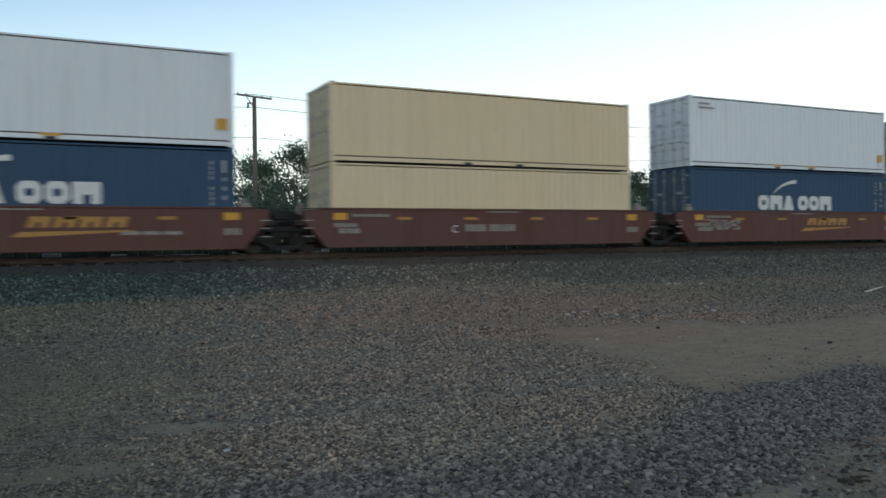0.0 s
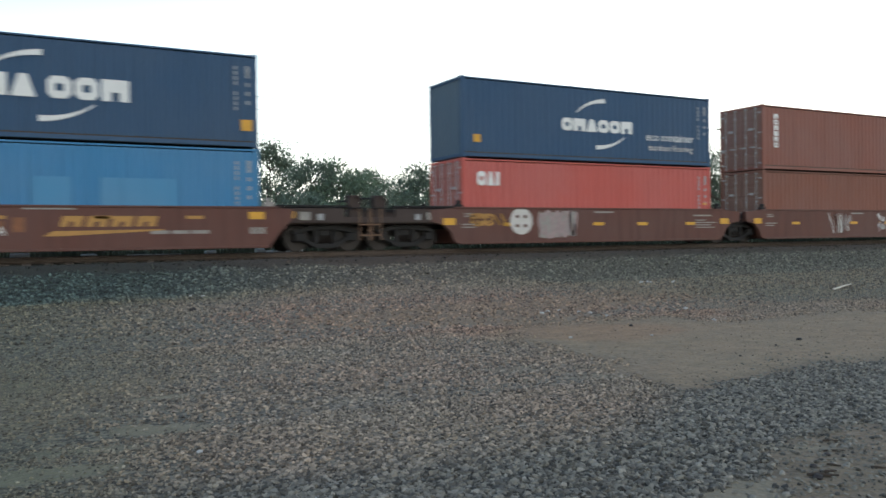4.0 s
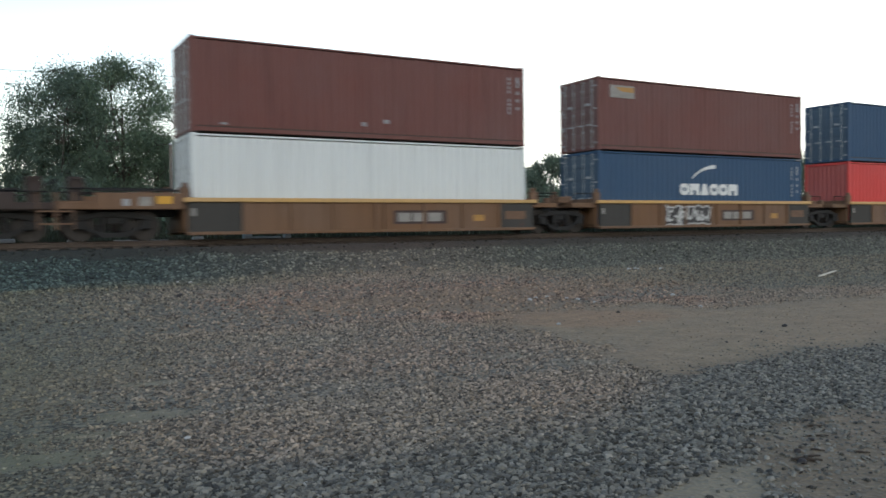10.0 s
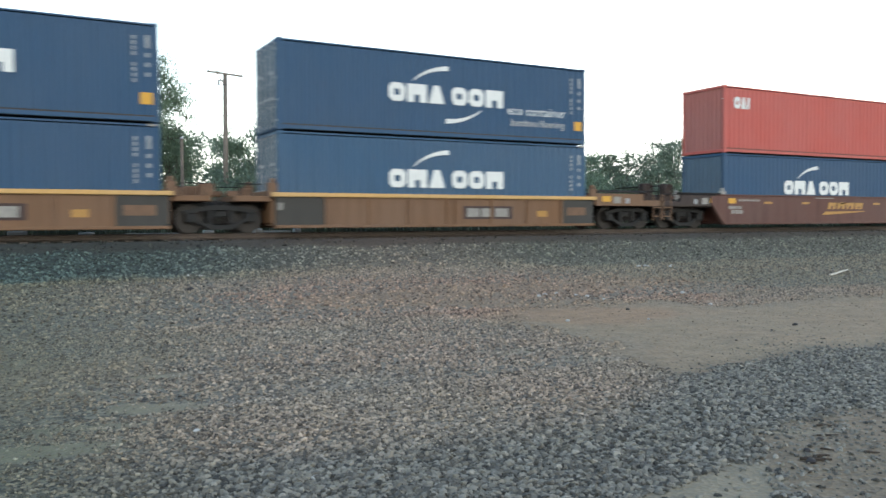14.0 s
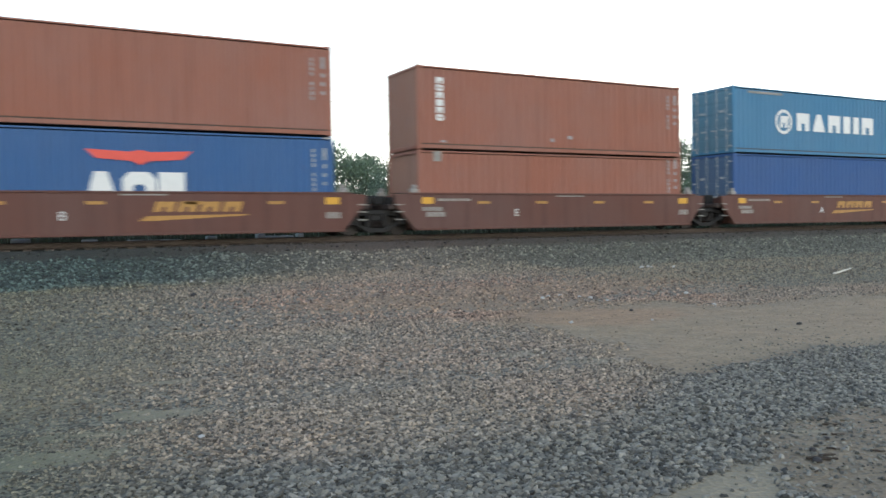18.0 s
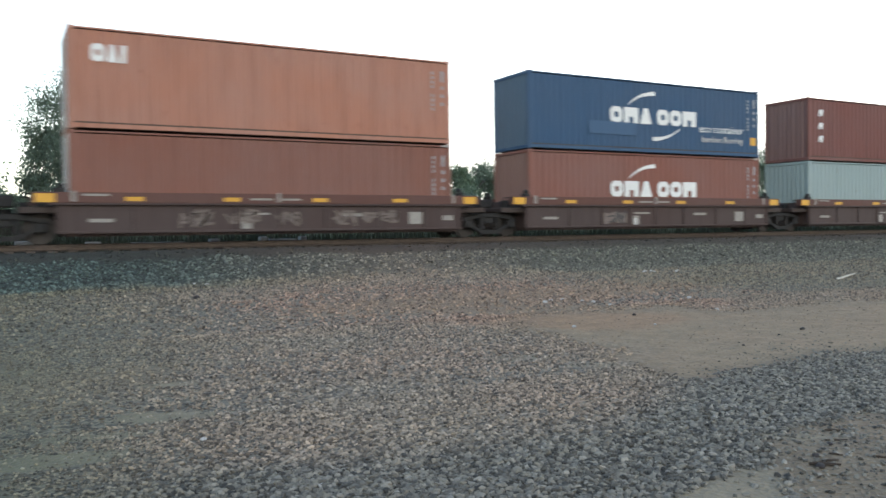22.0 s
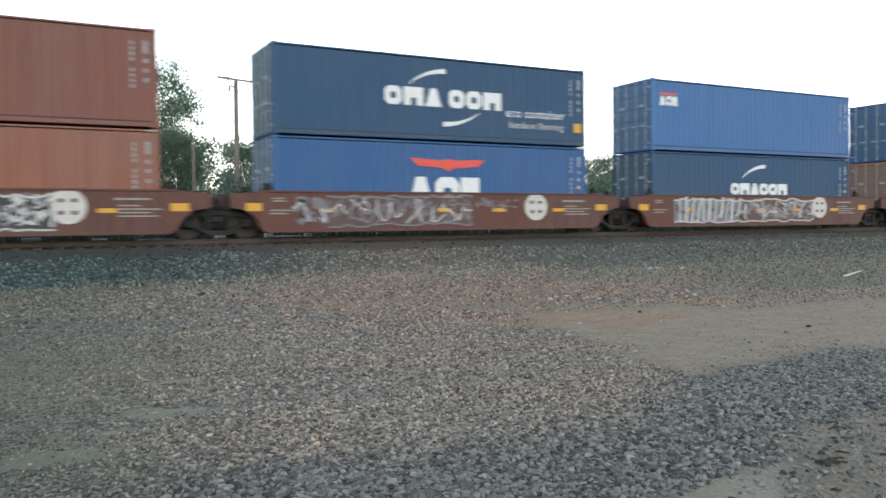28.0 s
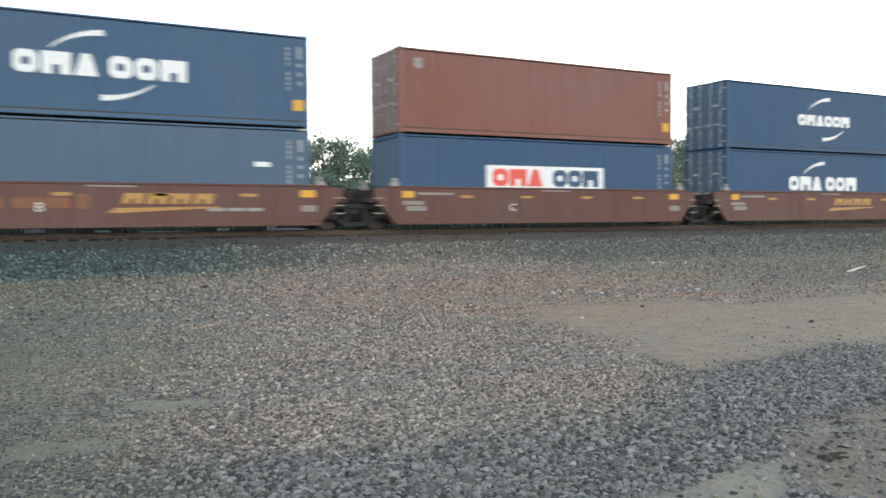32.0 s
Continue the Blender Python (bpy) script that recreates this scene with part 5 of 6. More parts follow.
        parts("code_bar", None, lambda: bars_side(0.6, 1.16, 1.24, [0.22] * 5, 0.05), M_SOFT, w)
        parts("code_bar", None, lambda: bars_side(5.6, 1.32, 1.36, [1.3], 0), M_SOFT, w)
        parts("code_bar", None, lambda: bars_side(11.8, 0.6, 0.8, [0.14, 0.14, 0.1], 0.05), M_SOFT, w)
    elif kind == "roundel":
        for rx in (1.53, 5.64, 7.85, 10.46):
            plate_on("reflector", rx, 0.8, rx + 0.52, 0.92, M_YELLOW, w)
        plate_on("reflector", 12.44, 0.84, 12.96, 1.07, M_YELLOW, w, "yellow reflective plate")
        plate_on("reflector", -0.94, 0.84, -0.46, 1.08, M_YELLOW, w, "yellow reflective plate")
        parts("code_bar", None, lambda: lines_side(-0.2, (0.74, 0.84), (0.55, 0.7)), M_SOFT, w)
        parts("code_bar", None, lambda: lines_side(-0.1, (1.13, 1.21), (0.4, 0.36)), M_SOFT, w)
        parts("code_bar", None, lambda: bars_side(5.7, 1.28, 1.34, [0.9], 0), M_SOFT, w)
        parts("code_bar", None, lambda: lines_side(11.0, (0.68, 0.78, 0.88, 0.98), (1.1, 0.9, 1.2, 0.6)), M_SOFT, w)
        parts("code_bar", None, lambda: bars_side(10.9, 1.16, 1.22, [1.0], 0), M_SOFT, w)
    elif kind == "ochre":
        part("lettering_plate", on_side(Build(), [(6.6 - HX, 0.42), (8.65 - HX, 0.42), (8.65 - HX, 0.88), (6.6 - HX, 0.88)], -0.034), WAGON["dark"], w, "dark lettering plate")
        parts("lettering", None, lambda: bars_side(6.75, 0.5, 0.8, [0.5, 0.5, 0.55], 0.08, -0.03), M_SOFT, w)
        plate_on("reflector", 9.75, 0.5, 10.2, 0.72, M_GOLD, w, out=-0.034)
        plate_on("reflector", 11.1, 0.55, 12.0, 0.85, M_DUSTY, w, out=-0.02)
        parts("code_bar", None, lambda: bars_side(-0.1, 0.72, 0.95, [0.14], 0, 0.02), M_SOFT, w)
    else:
        for rx in (1.42, 4.2, 7.0, 9.8):
            plate_on("reflector", rx, 1.22, rx + 0.5, 1.34, M_YELLOW, w, out=0.045)
        plate_on("reflector", -1.0 + 0.1, 1.18, -0.4, 1.42, M_YELLOW, w, "yellow reflective plate", out=0.045)
        plate_on("reflector", 12.5, 1.18, 13.0, 1.42, M_YELLOW, w, "yellow reflective plate", out=0.045)
        for x0, z0, x1, z1 in ((0.0, 1.2, 0.12, 1.5), (5.85, 1.2, 5.95, 1.5), (12.05, 1.2, 12.15, 1.5), (5.0, 1.26, 5.7, 1.32), (6.0, 1.26, 6.6, 1.32), (0.3, 1.36, 1.0, 1.42)):
            plate_on("code_bar", x0, z0, x1, z1, M_SOFT, w, out=0.045)
        for x0, z0, x1, z1 in ((0.45, 0.62, 1.1, 0.72), (4.75, 0.4, 5.05, 0.75), (4.8, 0.82, 5.6, 0.88), (8.0, 0.76, 8.7, 0.86), (10.4, 0.5, 10.9, 0.9), (11.7, 0.62, 12.1, 0.78)):
            plate_on("code_bar", x0, z0, x1, z1, M_SOFT, w, out=-0.015)
    MOVERS.append((w, x, RAIL_Z))
    return w


def lines_side(x0, heights, lengths):
    """Lines of small print, as thin bars."""
    b = Build()
    for z, n in zip(heights, lengths):
        on_side(b.sign(), [(x0 - HX, z), (x0 + n - HX, z), (x0 + n - HX, z + 0.04), (x0 - HX, z + 0.04)])
    return b


def bars_side(x0, z0, z1, widths, gap, out=0.004):
    b, x = Build(), x0
    for wd in widths:
        on_side(b.sign(), [(x - HX, z0), (x + wd - HX, z0), (x + wd - HX, z1), (x - HX, z1)], out)
        x += wd + gap
    return b


def roundel(w, x):
    """A round white emblem with dark slots."""
    part("round_emblem", Build().disc(x - HX, 0.97, 0.49, -SY - 0.012, -SY - 0.008, 32), M_EMBLEM, w, "round white emblem")
    for cx, cz in ((-0.17, 0.17), (0.17, 0.17), (-0.17, -0.17), (0.17, -0.17)):
        b = Build().prism([(x - HX + cx - 0.08, 0.97 + cz - 0.055), (x - HX + cx + 0.08, 0.97 + cz - 0.055), (x - HX + cx + 0.08, 0.97 + cz + 0.055), (x - HX + cx - 0.08, 0.97 + cz + 0.055)], -SY - 0.018, -SY - 0.013)
        part("emblem_slot", b, WAGON["brown"], w)


def swoosh(w, x=5.9):
    """Gold block signs over a long gold wedge."""
    b = Build()
    for k in range(4):
        x0 = x + 0.6 + k * 0.66 - HX
        on_side(b.sign(), [(x0, 0.84), (x0 + 0.2, 0.84), (x0 + 0.25, 0.98), (x0 + 0.37, 0.98), (x0 + 0.34, 0.84), (x0 + 0.54, 0.84), (x0 + 0.64, 1.14), (x0 + 0.1, 1.14)])
    on_side(b.sign(), [(x + 0.2 - HX, 0.58), (x + 0.6 - HX, 0.58), (x + 3.3 - HX, 0.72), (x + 3.4 - HX, 0.76), (x + 0.45 - HX, 0.72)])
    parts("lettering", None, lambda: b, M_GOLD, w, "gold block lettering")


# ---- the train ----
# place of the unit's near end at the start, wagon, upper box and lower box as (colour, marks, door end, high)
D, F = -1, 1
TRAIN = [
    (-6.44, "swoosh", ("white", "square tabs yellow_tabs", D, 1), ("navy", "wide arcs codes", D, 1)),
    (8.83, "swoosh", ("cream", "tabs", D, 0), ("cream", "", D, 0)),
    (24.11, "swoosh", ("white", "small_label square tabs yellow_tabs", D, 1), ("navy", "wide arc codes", D, 1)),
    (39.37, "swoosh", ("red", "tick codes square", D, 1), ("navy", "fade codes", D, 1)),
    (54.67, "swoosh", ("navy", "wide arcs codes square", D, 1), ("sky_blue", "ghost codes square", D, 1)),
    (74.16, "roundel", ("navy", "close under eco codes near_square", F, 1), ("red", "tick codes dots", D, 1)),
    (89.60, "roundel", ("brown", "column codes square", D, 1), ("bronze", "codes dots", D, 1)),
    (105.00, "roundel", ("brown", "column codes square flecks", D, 1), ("rose_red", "tick codes dots", D, 1)),
    (120.48, "roundel", ("brown", "column codes", D, 1), ("brown", "short_column codes square", D, 1)),
    (135.91, "roundel", ("sand", "tabs square", D, 1), ("ivory", "", D, 1)),
    (155.55, "ochre", ("maroon", "codes flecks", D, 1), ("chill_white", "", D, 1)),
    (171.26, "ochre", ("maroon", "picture_label codes", D, 1), ("navy", "close codes", D, 1)),
    (186.96, "ochre", ("navy", "close under eco codes square", D, 1), ("bright_red", "codes", F, 1)),
    (202.59, "ochre", ("navy", "wide arcs codes square", D, 1), ("navy", "close codes", D, 1)),
    (218.33, "ochre", ("navy", "wide arcs eco codes square", D, 1), ("dusk_navy", "wide arc codes", D, 1)),
    (238.03, "swoosh", ("red", "tick codes square", F, 1), ("navy", "wide arc codes dots", F, 1)),
    (253.28, "swoosh", ("navy", "wide arcs eco codes near_square", F, 1), ("royal_blue", "small_wings codes dots", D, 1)),
    (268.59, "swoosh", ("rust_orange", "column codes", F, 1), ("royal_blue", "wings codes", F, 1)),
    (283.86, "swoosh", ("rust_orange", "column codes flecks", F, 1), ("rust_orange", "corner_label codes", F, 0)),
    (299.15, "swoosh", ("azure", "round codes", D, 1), ("deep_blue", "codes", D, 1)),
    (318.70, "dark", ("brown", "column codes square", D, 1), ("dull_blue", "codes", D, 1)),
    (334.21, "dark", ("faded_orange", "tick codes", D, 1), ("bronze", "codes", D, 1)),
    (349.70, "dark", ("navy", "wide arcs eco codes square erased", F, 1), ("red_brown", "wide arc codes", F, 1)),
    (365.17, "dark", ("maroon", "three codes", F, 1), ("grey_teal", "", F, 1)),
    (380.67, "dark", ("tan_brown", "column codes near_square", F, 1), ("royal_blue", "small_wings codes", F, 1)),
    (400.21, "roundel", ("navy", "wide arcs codes square", D, 1), ("navy", "gold codes dots", D, 1)),
    (415.76, "roundel", ("red_brown", "blotch codes", D, 1), ("terracotta", "codes", D, 1)),
    (431.35, "roundel", ("navy", "wide arcs eco codes square", D, 1), ("royal_blue", "wings codes dots", D, 1)),
    (446.88, "roundel", ("blue", "small_wings codes", D, 1), ("navy", "close codes dots", D, 1)),
    (462.48, "roundel", ("royal_blue", "wings codes star", D, 1), ("tan_orange", "column codes", D, 1)),
    (482.14, "swoosh", ("dusk_navy", "wide arcs codes square", D, 1), ("slate_blue", "red_label codes", D, 1)),
    (497.45, "swoosh", ("red_brown", "corner_label codes square", D, 1), ("navy", "panel codes", F, 1)),
    (512.71, "swoosh", ("navy", "close under codes", D, 1), ("navy", "wide arc codes", D, 1)),
]
WAGONS = []
for k, (x, kind, upper, lower) in enumerate(TRAIN):
    xc = x + HX
    before = x - TRAIN[k - 1][0] if k else 15.5
    after = TRAIN[k + 1][0] - x if k + 1 < len(TRAIN) else 15.5
    WAGONS.append(wagon(kind, xc, before, after, before > 18, after > 18, k))
    z = BASE_Z
    for colour, marks, door, high in (lower, upper):
        if k > 5 and high and z == BASE_Z:
            marks += " tip"
        container(colour, marks.split(), door, high, xc, z)
        z += (HIGH if high else LOW) + 0.02

for k in (0, 2, 4, 15, 17, 19, 30, 32):
    swoosh(WAGONS[k])
for k, x in ((5, 2.3), (6, 9.7), (7, 9.7), (8, 9.69), (9, 2.75), (25, 9.7), (26, 9.7), (27, 9.7), (28, 9.7), (29, 3.0)):
    roundel(WAGONS[k], x)
for k, x, ch in ((1, 4.2, "C"), (3, 4.1, "E"), (4, 4.95, "A"), (16, 4.0, "C"), (17, 4.0, "B"), (18, 3.75, "E"), (19, 5.3, "A"), (30, 4.3, "B"), (31, 4.2, "C"), (22, 4.75, "B"), (24, 4.6, "A")):
    part("lettering", words(ch, 0.36), M_WHITE, WAGONS[k], "white unit letter", at=Matrix.Translation((x - HX, -SY - 0.012, 0.62 if k not in (22, 24) else 0.4)))
for k, x0 in ((1, 4.75), (3, 4.6)):
    parts("code_bar", None, lambda: bars_side(x0, 0.66, 0.9, [0.16, 0.16, 0.16, 0.16], 0.05), M_SOFT, WAGONS[k])
    parts("code_bar", None, lambda: bars_side(x0 + 0.95, 0.66, 0.9, [0.13] * 6, 0.05), M_SOFT, WAGONS[k])
# a worn older line of gold signs on some units
for k in (0, 4, 30):
    parts("worn_lettering", None, lambda: bars_side(2.45, 0.72, 0.98, [0.22] * 4, 0.06), M_FADED, WAGONS[k])
    parts("worn_lettering", None, lambda: bars_side(3.75, 0.72, 1.0, [0.24] * 5, 0.05), M_FADED, WAGONS[k])
    plate_on("label_plate", 5.35, 0.7, 5.65, 1.1, M_FADED, WAGONS[k])
    parts("code_bar", None, lambda: bars_side(8.9, 0.62, 0.72, [0.5, 0.5, 0.5], 0.08), M_SOFT, WAGONS[k])
for x0, x1 in ((1.9, 3.9), (5.3, 7.0), (8.0, 9.4), (10.3, 11.4)):
    part("hump", Build().prism([(x0 - HX, 1.46), (x1 - HX, 1.46), (x1 - 0.15 - HX, 1.58), (x0 + 0.15 - HX, 1.58)], -SY - 0.02, -SY + 0.2), WAGON["brown"], WAGONS[9])
# graffiti: unit, seed, span along the side, height, strokes, line width, fill
M_CHROME = plain("pale_spray_paint", (206, 204, 200), 0.5, 0.1, 0.2)
M_FILL = plain("dark_spray_paint", (58, 54, 56), 0.6, 0, 0.3)
M_LILAC = plain("lilac_spray_paint", (172, 150, 148), 0.6, 0, 0.3)
for k, seed, x0, x1, z0, z1, n, wd, mat, fill in (
        (2, 1, 0.5, 2.4, 0.62, 1.1, 5, 0.05, M_SOFT, None), (3, 2, 1.6, 4.2, 0.62, 0.95, 6, 0.05, M_SOFT, None),
        (5, 4, 3.1, 4.8, 0.35, 1.35, 6, 0.12, M_LILAC, M_SOFT), (5, 5, 0.2, 1.7, 0.8, 1.25, 5, 0.07, M_GOLD, None), (6, 6, 4.1, 5.6, 0.35, 1.35, 5, 0.04, M_CHROME, None),
        
        
        (12, 15, 2.6, 5.6, 0.3, 1.05, 5, 0.1, M_DUSTY, M_SOFT),
        (20, 18, 5.9, 10.8, 1.2, 1.42, 12, 0.05, M_SOFT, None),
        (25, 21, 1.0, 4.6, 0.15, 0.55, 6, 0.05, M_SOFT, None)):
    graffiti(WAGONS[k], seed, x0, x1, z0, z1, n, wd, mat, fill)
M_OLDFILL = plain("brown_spray_paint", (98, 72, 68), 0.6, 0, 0.3)
M_WORN = plain("worn_spray_paint", (126, 112, 104), 0.7, 0, 0.4)
M_GREY = plain("grey_spray_paint", (132, 128, 134), 0.6, 0, 0.3)
wild_graffiti(WAGONS[6], 27, 7.7, 10.3, 0.36, 1.32, 5, None, None, ((0.16, M_CHROME, 2), (0.08, M_LILAC, 1), (0.05, M_OLDFILL, 1)))
for k, seed, x0, x1, z0, z1, cells in ((7, 8, 1.0, 4.2, 0.6, 1.25, 5), (8, 10, 0.9, 2.1, 0.9, 1.3, 2), (8, 11, 3.2, 4.4, 0.7, 1.32, 2), (9, 13, 0.6, 2.3, 0.65, 1.3, 2)):
    wild_graffiti(WAGONS[k], seed, x0, x1, z0, z1, cells, None, None, ((0.05, M_SOFT, 3),))
for k, seed, x0, x1 in ((7, 9, 7.7, 9.2), (8, 12, 7.2, 8.9)):
    wild_graffiti(WAGONS[k], seed, x0, x1, 0.65, 1.36, 2, None, None, ((0.05, M_CHROME, 4),))
wild_graffiti(WAGONS[11], 14, 3.3, 6.0, 0.22, 1.1, 6, M_FILL, M_CHROME, ((0.09, M_CHROME, 2),))
wild_graffiti(WAGONS[25], 19, 6.4, 9.1, 0.5, 1.38, 5, None, None, ((0.05, M_CHROME, 3),))
wild_graffiti(WAGONS[25], 20, 10.6, 12.5, 0.27, 0.8, 4, None, None, ((0.06, M_CHROME, 2), (0.05, M_GREY, 2)))
wild_graffiti(WAGONS[29], 25, 1.2, 2.4, 0.6, 1.3, 3, None, None, ((0.05, M_CHROME, 3),))
wild_graffiti(WAGONS[29], 26, 3.6, 6.6, 0.3, 1.38, 6, M_OLDFILL, None, ((0.05, M_CHROME, 3),))
for seed, x0, x1 in ((16, 2.6, 3.9), (36, 4.2, 5.3), (37, 5.7, 6.6), (38, 7.6, 8.5), (39, 8.6, 10.0)):
    wild_graffiti(WAGONS[21], seed, x0, x1, 0.42, 1.02, 2, None, None, ((0.07, M_WORN, 3),))
wild_graffiti(WAGONS[22], 17, 3.2, 4.4, 0.42, 0.98, 2, M_WORN, None, ((0.05, M_FILL, 2),))
wild_graffiti(WAGONS[26], 22, 0.95, 9.35, 0.28, 1.36, 12, M_FILL, M_CHROME, ((0.2, M_GREY, 1), (0.1, M_CHROME, 2), (0.07, M_FILL, 2), (0.05, M_CHROME, 1)))
wild_graffiti(WAGONS[27], 23, 0.5, 1.7, 0.4, 1.3, 2, None, None, ((0.2, M_GREY, 2), (0.06, M_CHROME, 1)))
wild_graffiti(WAGONS[27], 35, 1.7, 7.0, 0.3, 1.4, 8, M_OLDFILL, M_GREY, ((0.055, M_GREY, 2), (0.05, M_CHROME, 1)))
wild_graffiti(WAGONS[27], 33, 7.0, 8.9, 0.75, 1.35, 4, None, None, ((0.045, M_GREY, 2),))
parts("graffiti_stroke", None, lambda: bars_leaning(31, 1.15, 4.7, 0.32, 1.36, 11), M_CHROME, WAGONS[28], "sprayed graffiti line")
wild_graffiti(WAGONS[28], 24, 0.9, 4.7, 0.28, 1.36, 5, M_GREY, M_CHROME, ((0.08, M_FILL, 1),))
wild_graffiti(WAGONS[28], 34, 4.6, 9.3, 0.3, 1.36, 8, M_OLDFILL, M_CHROME, ((0.14, M_LILAC, 1), (0.06, M_GREY, 2), (0.05, M_CHROME, 1)))


# ---- behind the track ----
def tree(x, y, height, wide, seed, leaves, size, kind, name="tree", label="leafy green tree behind the railway track", low=0.25, clumps=40, loose=0.09, limbs=5, stout=0.016):
    """Tapered trunk, a limb to each clump of leaves, and gaps between the clumps. wide: half the crown's width."""
    rng = random.Random(seed)
    z = ground_z(x, y)
    th = empty(name, pose(x, y, z))
    tagged(th, label, "tree" if name == "tree" else "shrub", "trees behind the track" if name == "tree" else "shrubs behind the track")
    b, spots = Build(), []
    zc, rz = height * (1 + low) / 2, height * (1 - low) / 2
    for k in range(clumps):
        w, u = rng.uniform(0, 6.283), rng.uniform(-0.95, 1)
        q = rng.uniform(0.35, 1.0) ** 0.6 * (1 + 0.12 * math.sin(3 * w + seed))
        r = math.sqrt(max(0.0, 1 - u * u)) * wide * (1.0 if u > 0 else 0.95)
        spots.append(Vector((r * q * math.cos(w), r * q * math.sin(w), min(height * 0.98, zc + rz * u * (0.55 + 0.45 * q)))))
    lean = Vector((rng.uniform(-0.3, 0.3), rng.uniform(-0.3, 0.3), 0)) * wide * 0.4
    base_r = height * stout
    trunk = [Vector((0, 0, -0.1)), lean * 0.3 + Vector((0, 0, height * 0.2)), lean * 0.7 + Vector((0, 0, height * 0.45)), lean + Vector((0, 0, height * 0.72))]
    b.tube(trunk, [base_r * 1.25, base_r, base_r * 0.7, base_r * 0.35], 8)
    # a few long limbs, and from them a branch to each clump
    mains = [max(spots, key=lambda q: q.z)]
    while len(mains) < limbs:
        mains.append(max(spots, key=lambda q: min((q - m).length for m in mains)))
    lines = []
    for m in mains:
        p = trunk[0].lerp(trunk[1], rng.uniform(0.5, 1.0)) if rng.random() < 0.5 else trunk[1].lerp(trunk[2], rng.random())
        bend = p.lerp(m, 0.45) + Vector((rng.uniform(-0.06, 0.06), rng.uniform(-0.06, 0.06), rng.uniform(0.0, 0.1))) * height
        lines.append([p.lerp(bend, 0.5), bend, bend.lerp(m, 0.5), m])
        b.tube([p, bend, m], [base_r * 0.6, base_r * 0.4, base_r * 0.1], 6)
    for s in spots:
        p = min((q for line in lines for q in line), key=lambda q: (q - s).length + 0.8 * max(0.0, q.z - s.z))
        if (p - s).length > 0.05:
            mid = p.lerp(s, 0.5) + Vector((rng.uniform(-0.1, 0.1), rng.uniform(-0.1, 0.1), rng.uniform(-0.02, 0.12))) * (p - s).length
            b.tube([p, mid, s], [base_r * 0.22, base_r * 0.14, base_r * 0.05], 5)
    part("trunk", b, M_BARK, th)
    nr = np.random.default_rng(seed)
    c = np.array([tuple(s) for s in spots])
    spread = np.array([1, 1, 0.75]) * height * loose * nr.uniform(0.7, 1.3, (clumps, 1))
    ids = nr.integers(0, clumps, leaves)
    pick = c[ids] + nr.normal(0, 1, (leaves, 3)) * spread[ids]
    a = nr.normal(0, 1, (leaves, 3))
    a /= np.linalg.norm(a, axis=1, keepdims=True)
    o = np.cross(a, nr.normal(0, 1, (leaves, 3)))
    o /= np.linalg.norm(o, axis=1, keepdims=True)
    s = size * nr.uniform(0.5, 1.2, (leaves, 1))
    v = np.stack([pick - a * s, pick + o * s * 0.45, pick + a * s, pick - o * s * 0.45], 1).reshape(-1, 3)
    v[:, 2] = np.maximum(v[:, 2], 0.05)
    me = bpy.data.meshes.new("crown")
    me.vertices.add(len(v))
    me.vertices.foreach_set("co", v.astype(np.float32).ravel())
    me.loops.add(leaves * 4)
    me.loops.foreach_set("vertex_index", np.arange(leaves * 4, dtype=np.int32))
    me.polygons.add(leaves)
    me.polygons.foreach_set("loop_start", np.arange(0, leaves * 4, 4, dtype=np.int32))
    me.update(calc_edges=True)
    part("crown", me, LEAF[kind], th)
    return th


AIRY = "tall airy tree with sky showing through its crown"
tree(4.2, 48.5, 9.6, 2.6, 11, 52000, 0.076, 0, label="tall bushy tree with a rounded crown", low=0.12, clumps=170, loose=0.04, limbs=9, stout=0.011)
tree(6.9, 47.5, 10.3, 2.9, 14, 44000, 0.072, 1, label=AIRY, low=0.2, clumps=170, loose=0.038, limbs=11, stout=0.012)
tree(2.9, 49.5, 7.2, 1.7, 15, 26000, 0.08, 2, label="lower bushy tree beside a taller one", low=0.02, clumps=80, loose=0.05, limbs=6, stout=0.012)
tree(5.5, 49.8, 8.4, 2.2, 16, 26000, 0.076, 0, label="bushy tree standing between two taller ones", low=0.1, clumps=90, loose=0.045, limbs=7, stout=0.012)
tree(8.9, 49.0, 6.6, 1.6, 17, 16000, 0.08, 1, label="lower bushy tree beside a taller one", low=0.05, clumps=60, loose=0.05, limbs=6, stout=0.012)
rng = random.Random(31)
SKYLINE = [(-60, 4.4), (1, 4.4), (8.5, 5.0), (10, 6.0), (13, 7.8), (17.5, 9.0), (22, 7.7), (26, 7.4), (30, 8.0), (36, 6.9), (44, 7.4), (50, 8.2), (55, 9.4), (58, 10.4), (66, 10.0), (74, 10.2), (200, 10.2)]


def skyline(x):
    for (a, za), (b, zb) in zip(SKYLINE, SKYLINE[1:]):
        if x <= b:
            return za + (zb - za) * (x - a) / (b - a)


for k in range(46):
    y = rng.uniform(58, 74)
    x = (-24 + k * 3.0 + rng.uniform(-0.8, 0.8)) * y / 60
    tree(x, y, (1.6 + (skyline(x * 60 / y) - 1.6) * y / 60) * rng.uniform(0.88, 1.06) - 0.6, rng.uniform(2.1, 3.1), 100 + k, 11000, 0.14, (k * 7) % 3, low=0.05, clumps=56, loose=0.06)
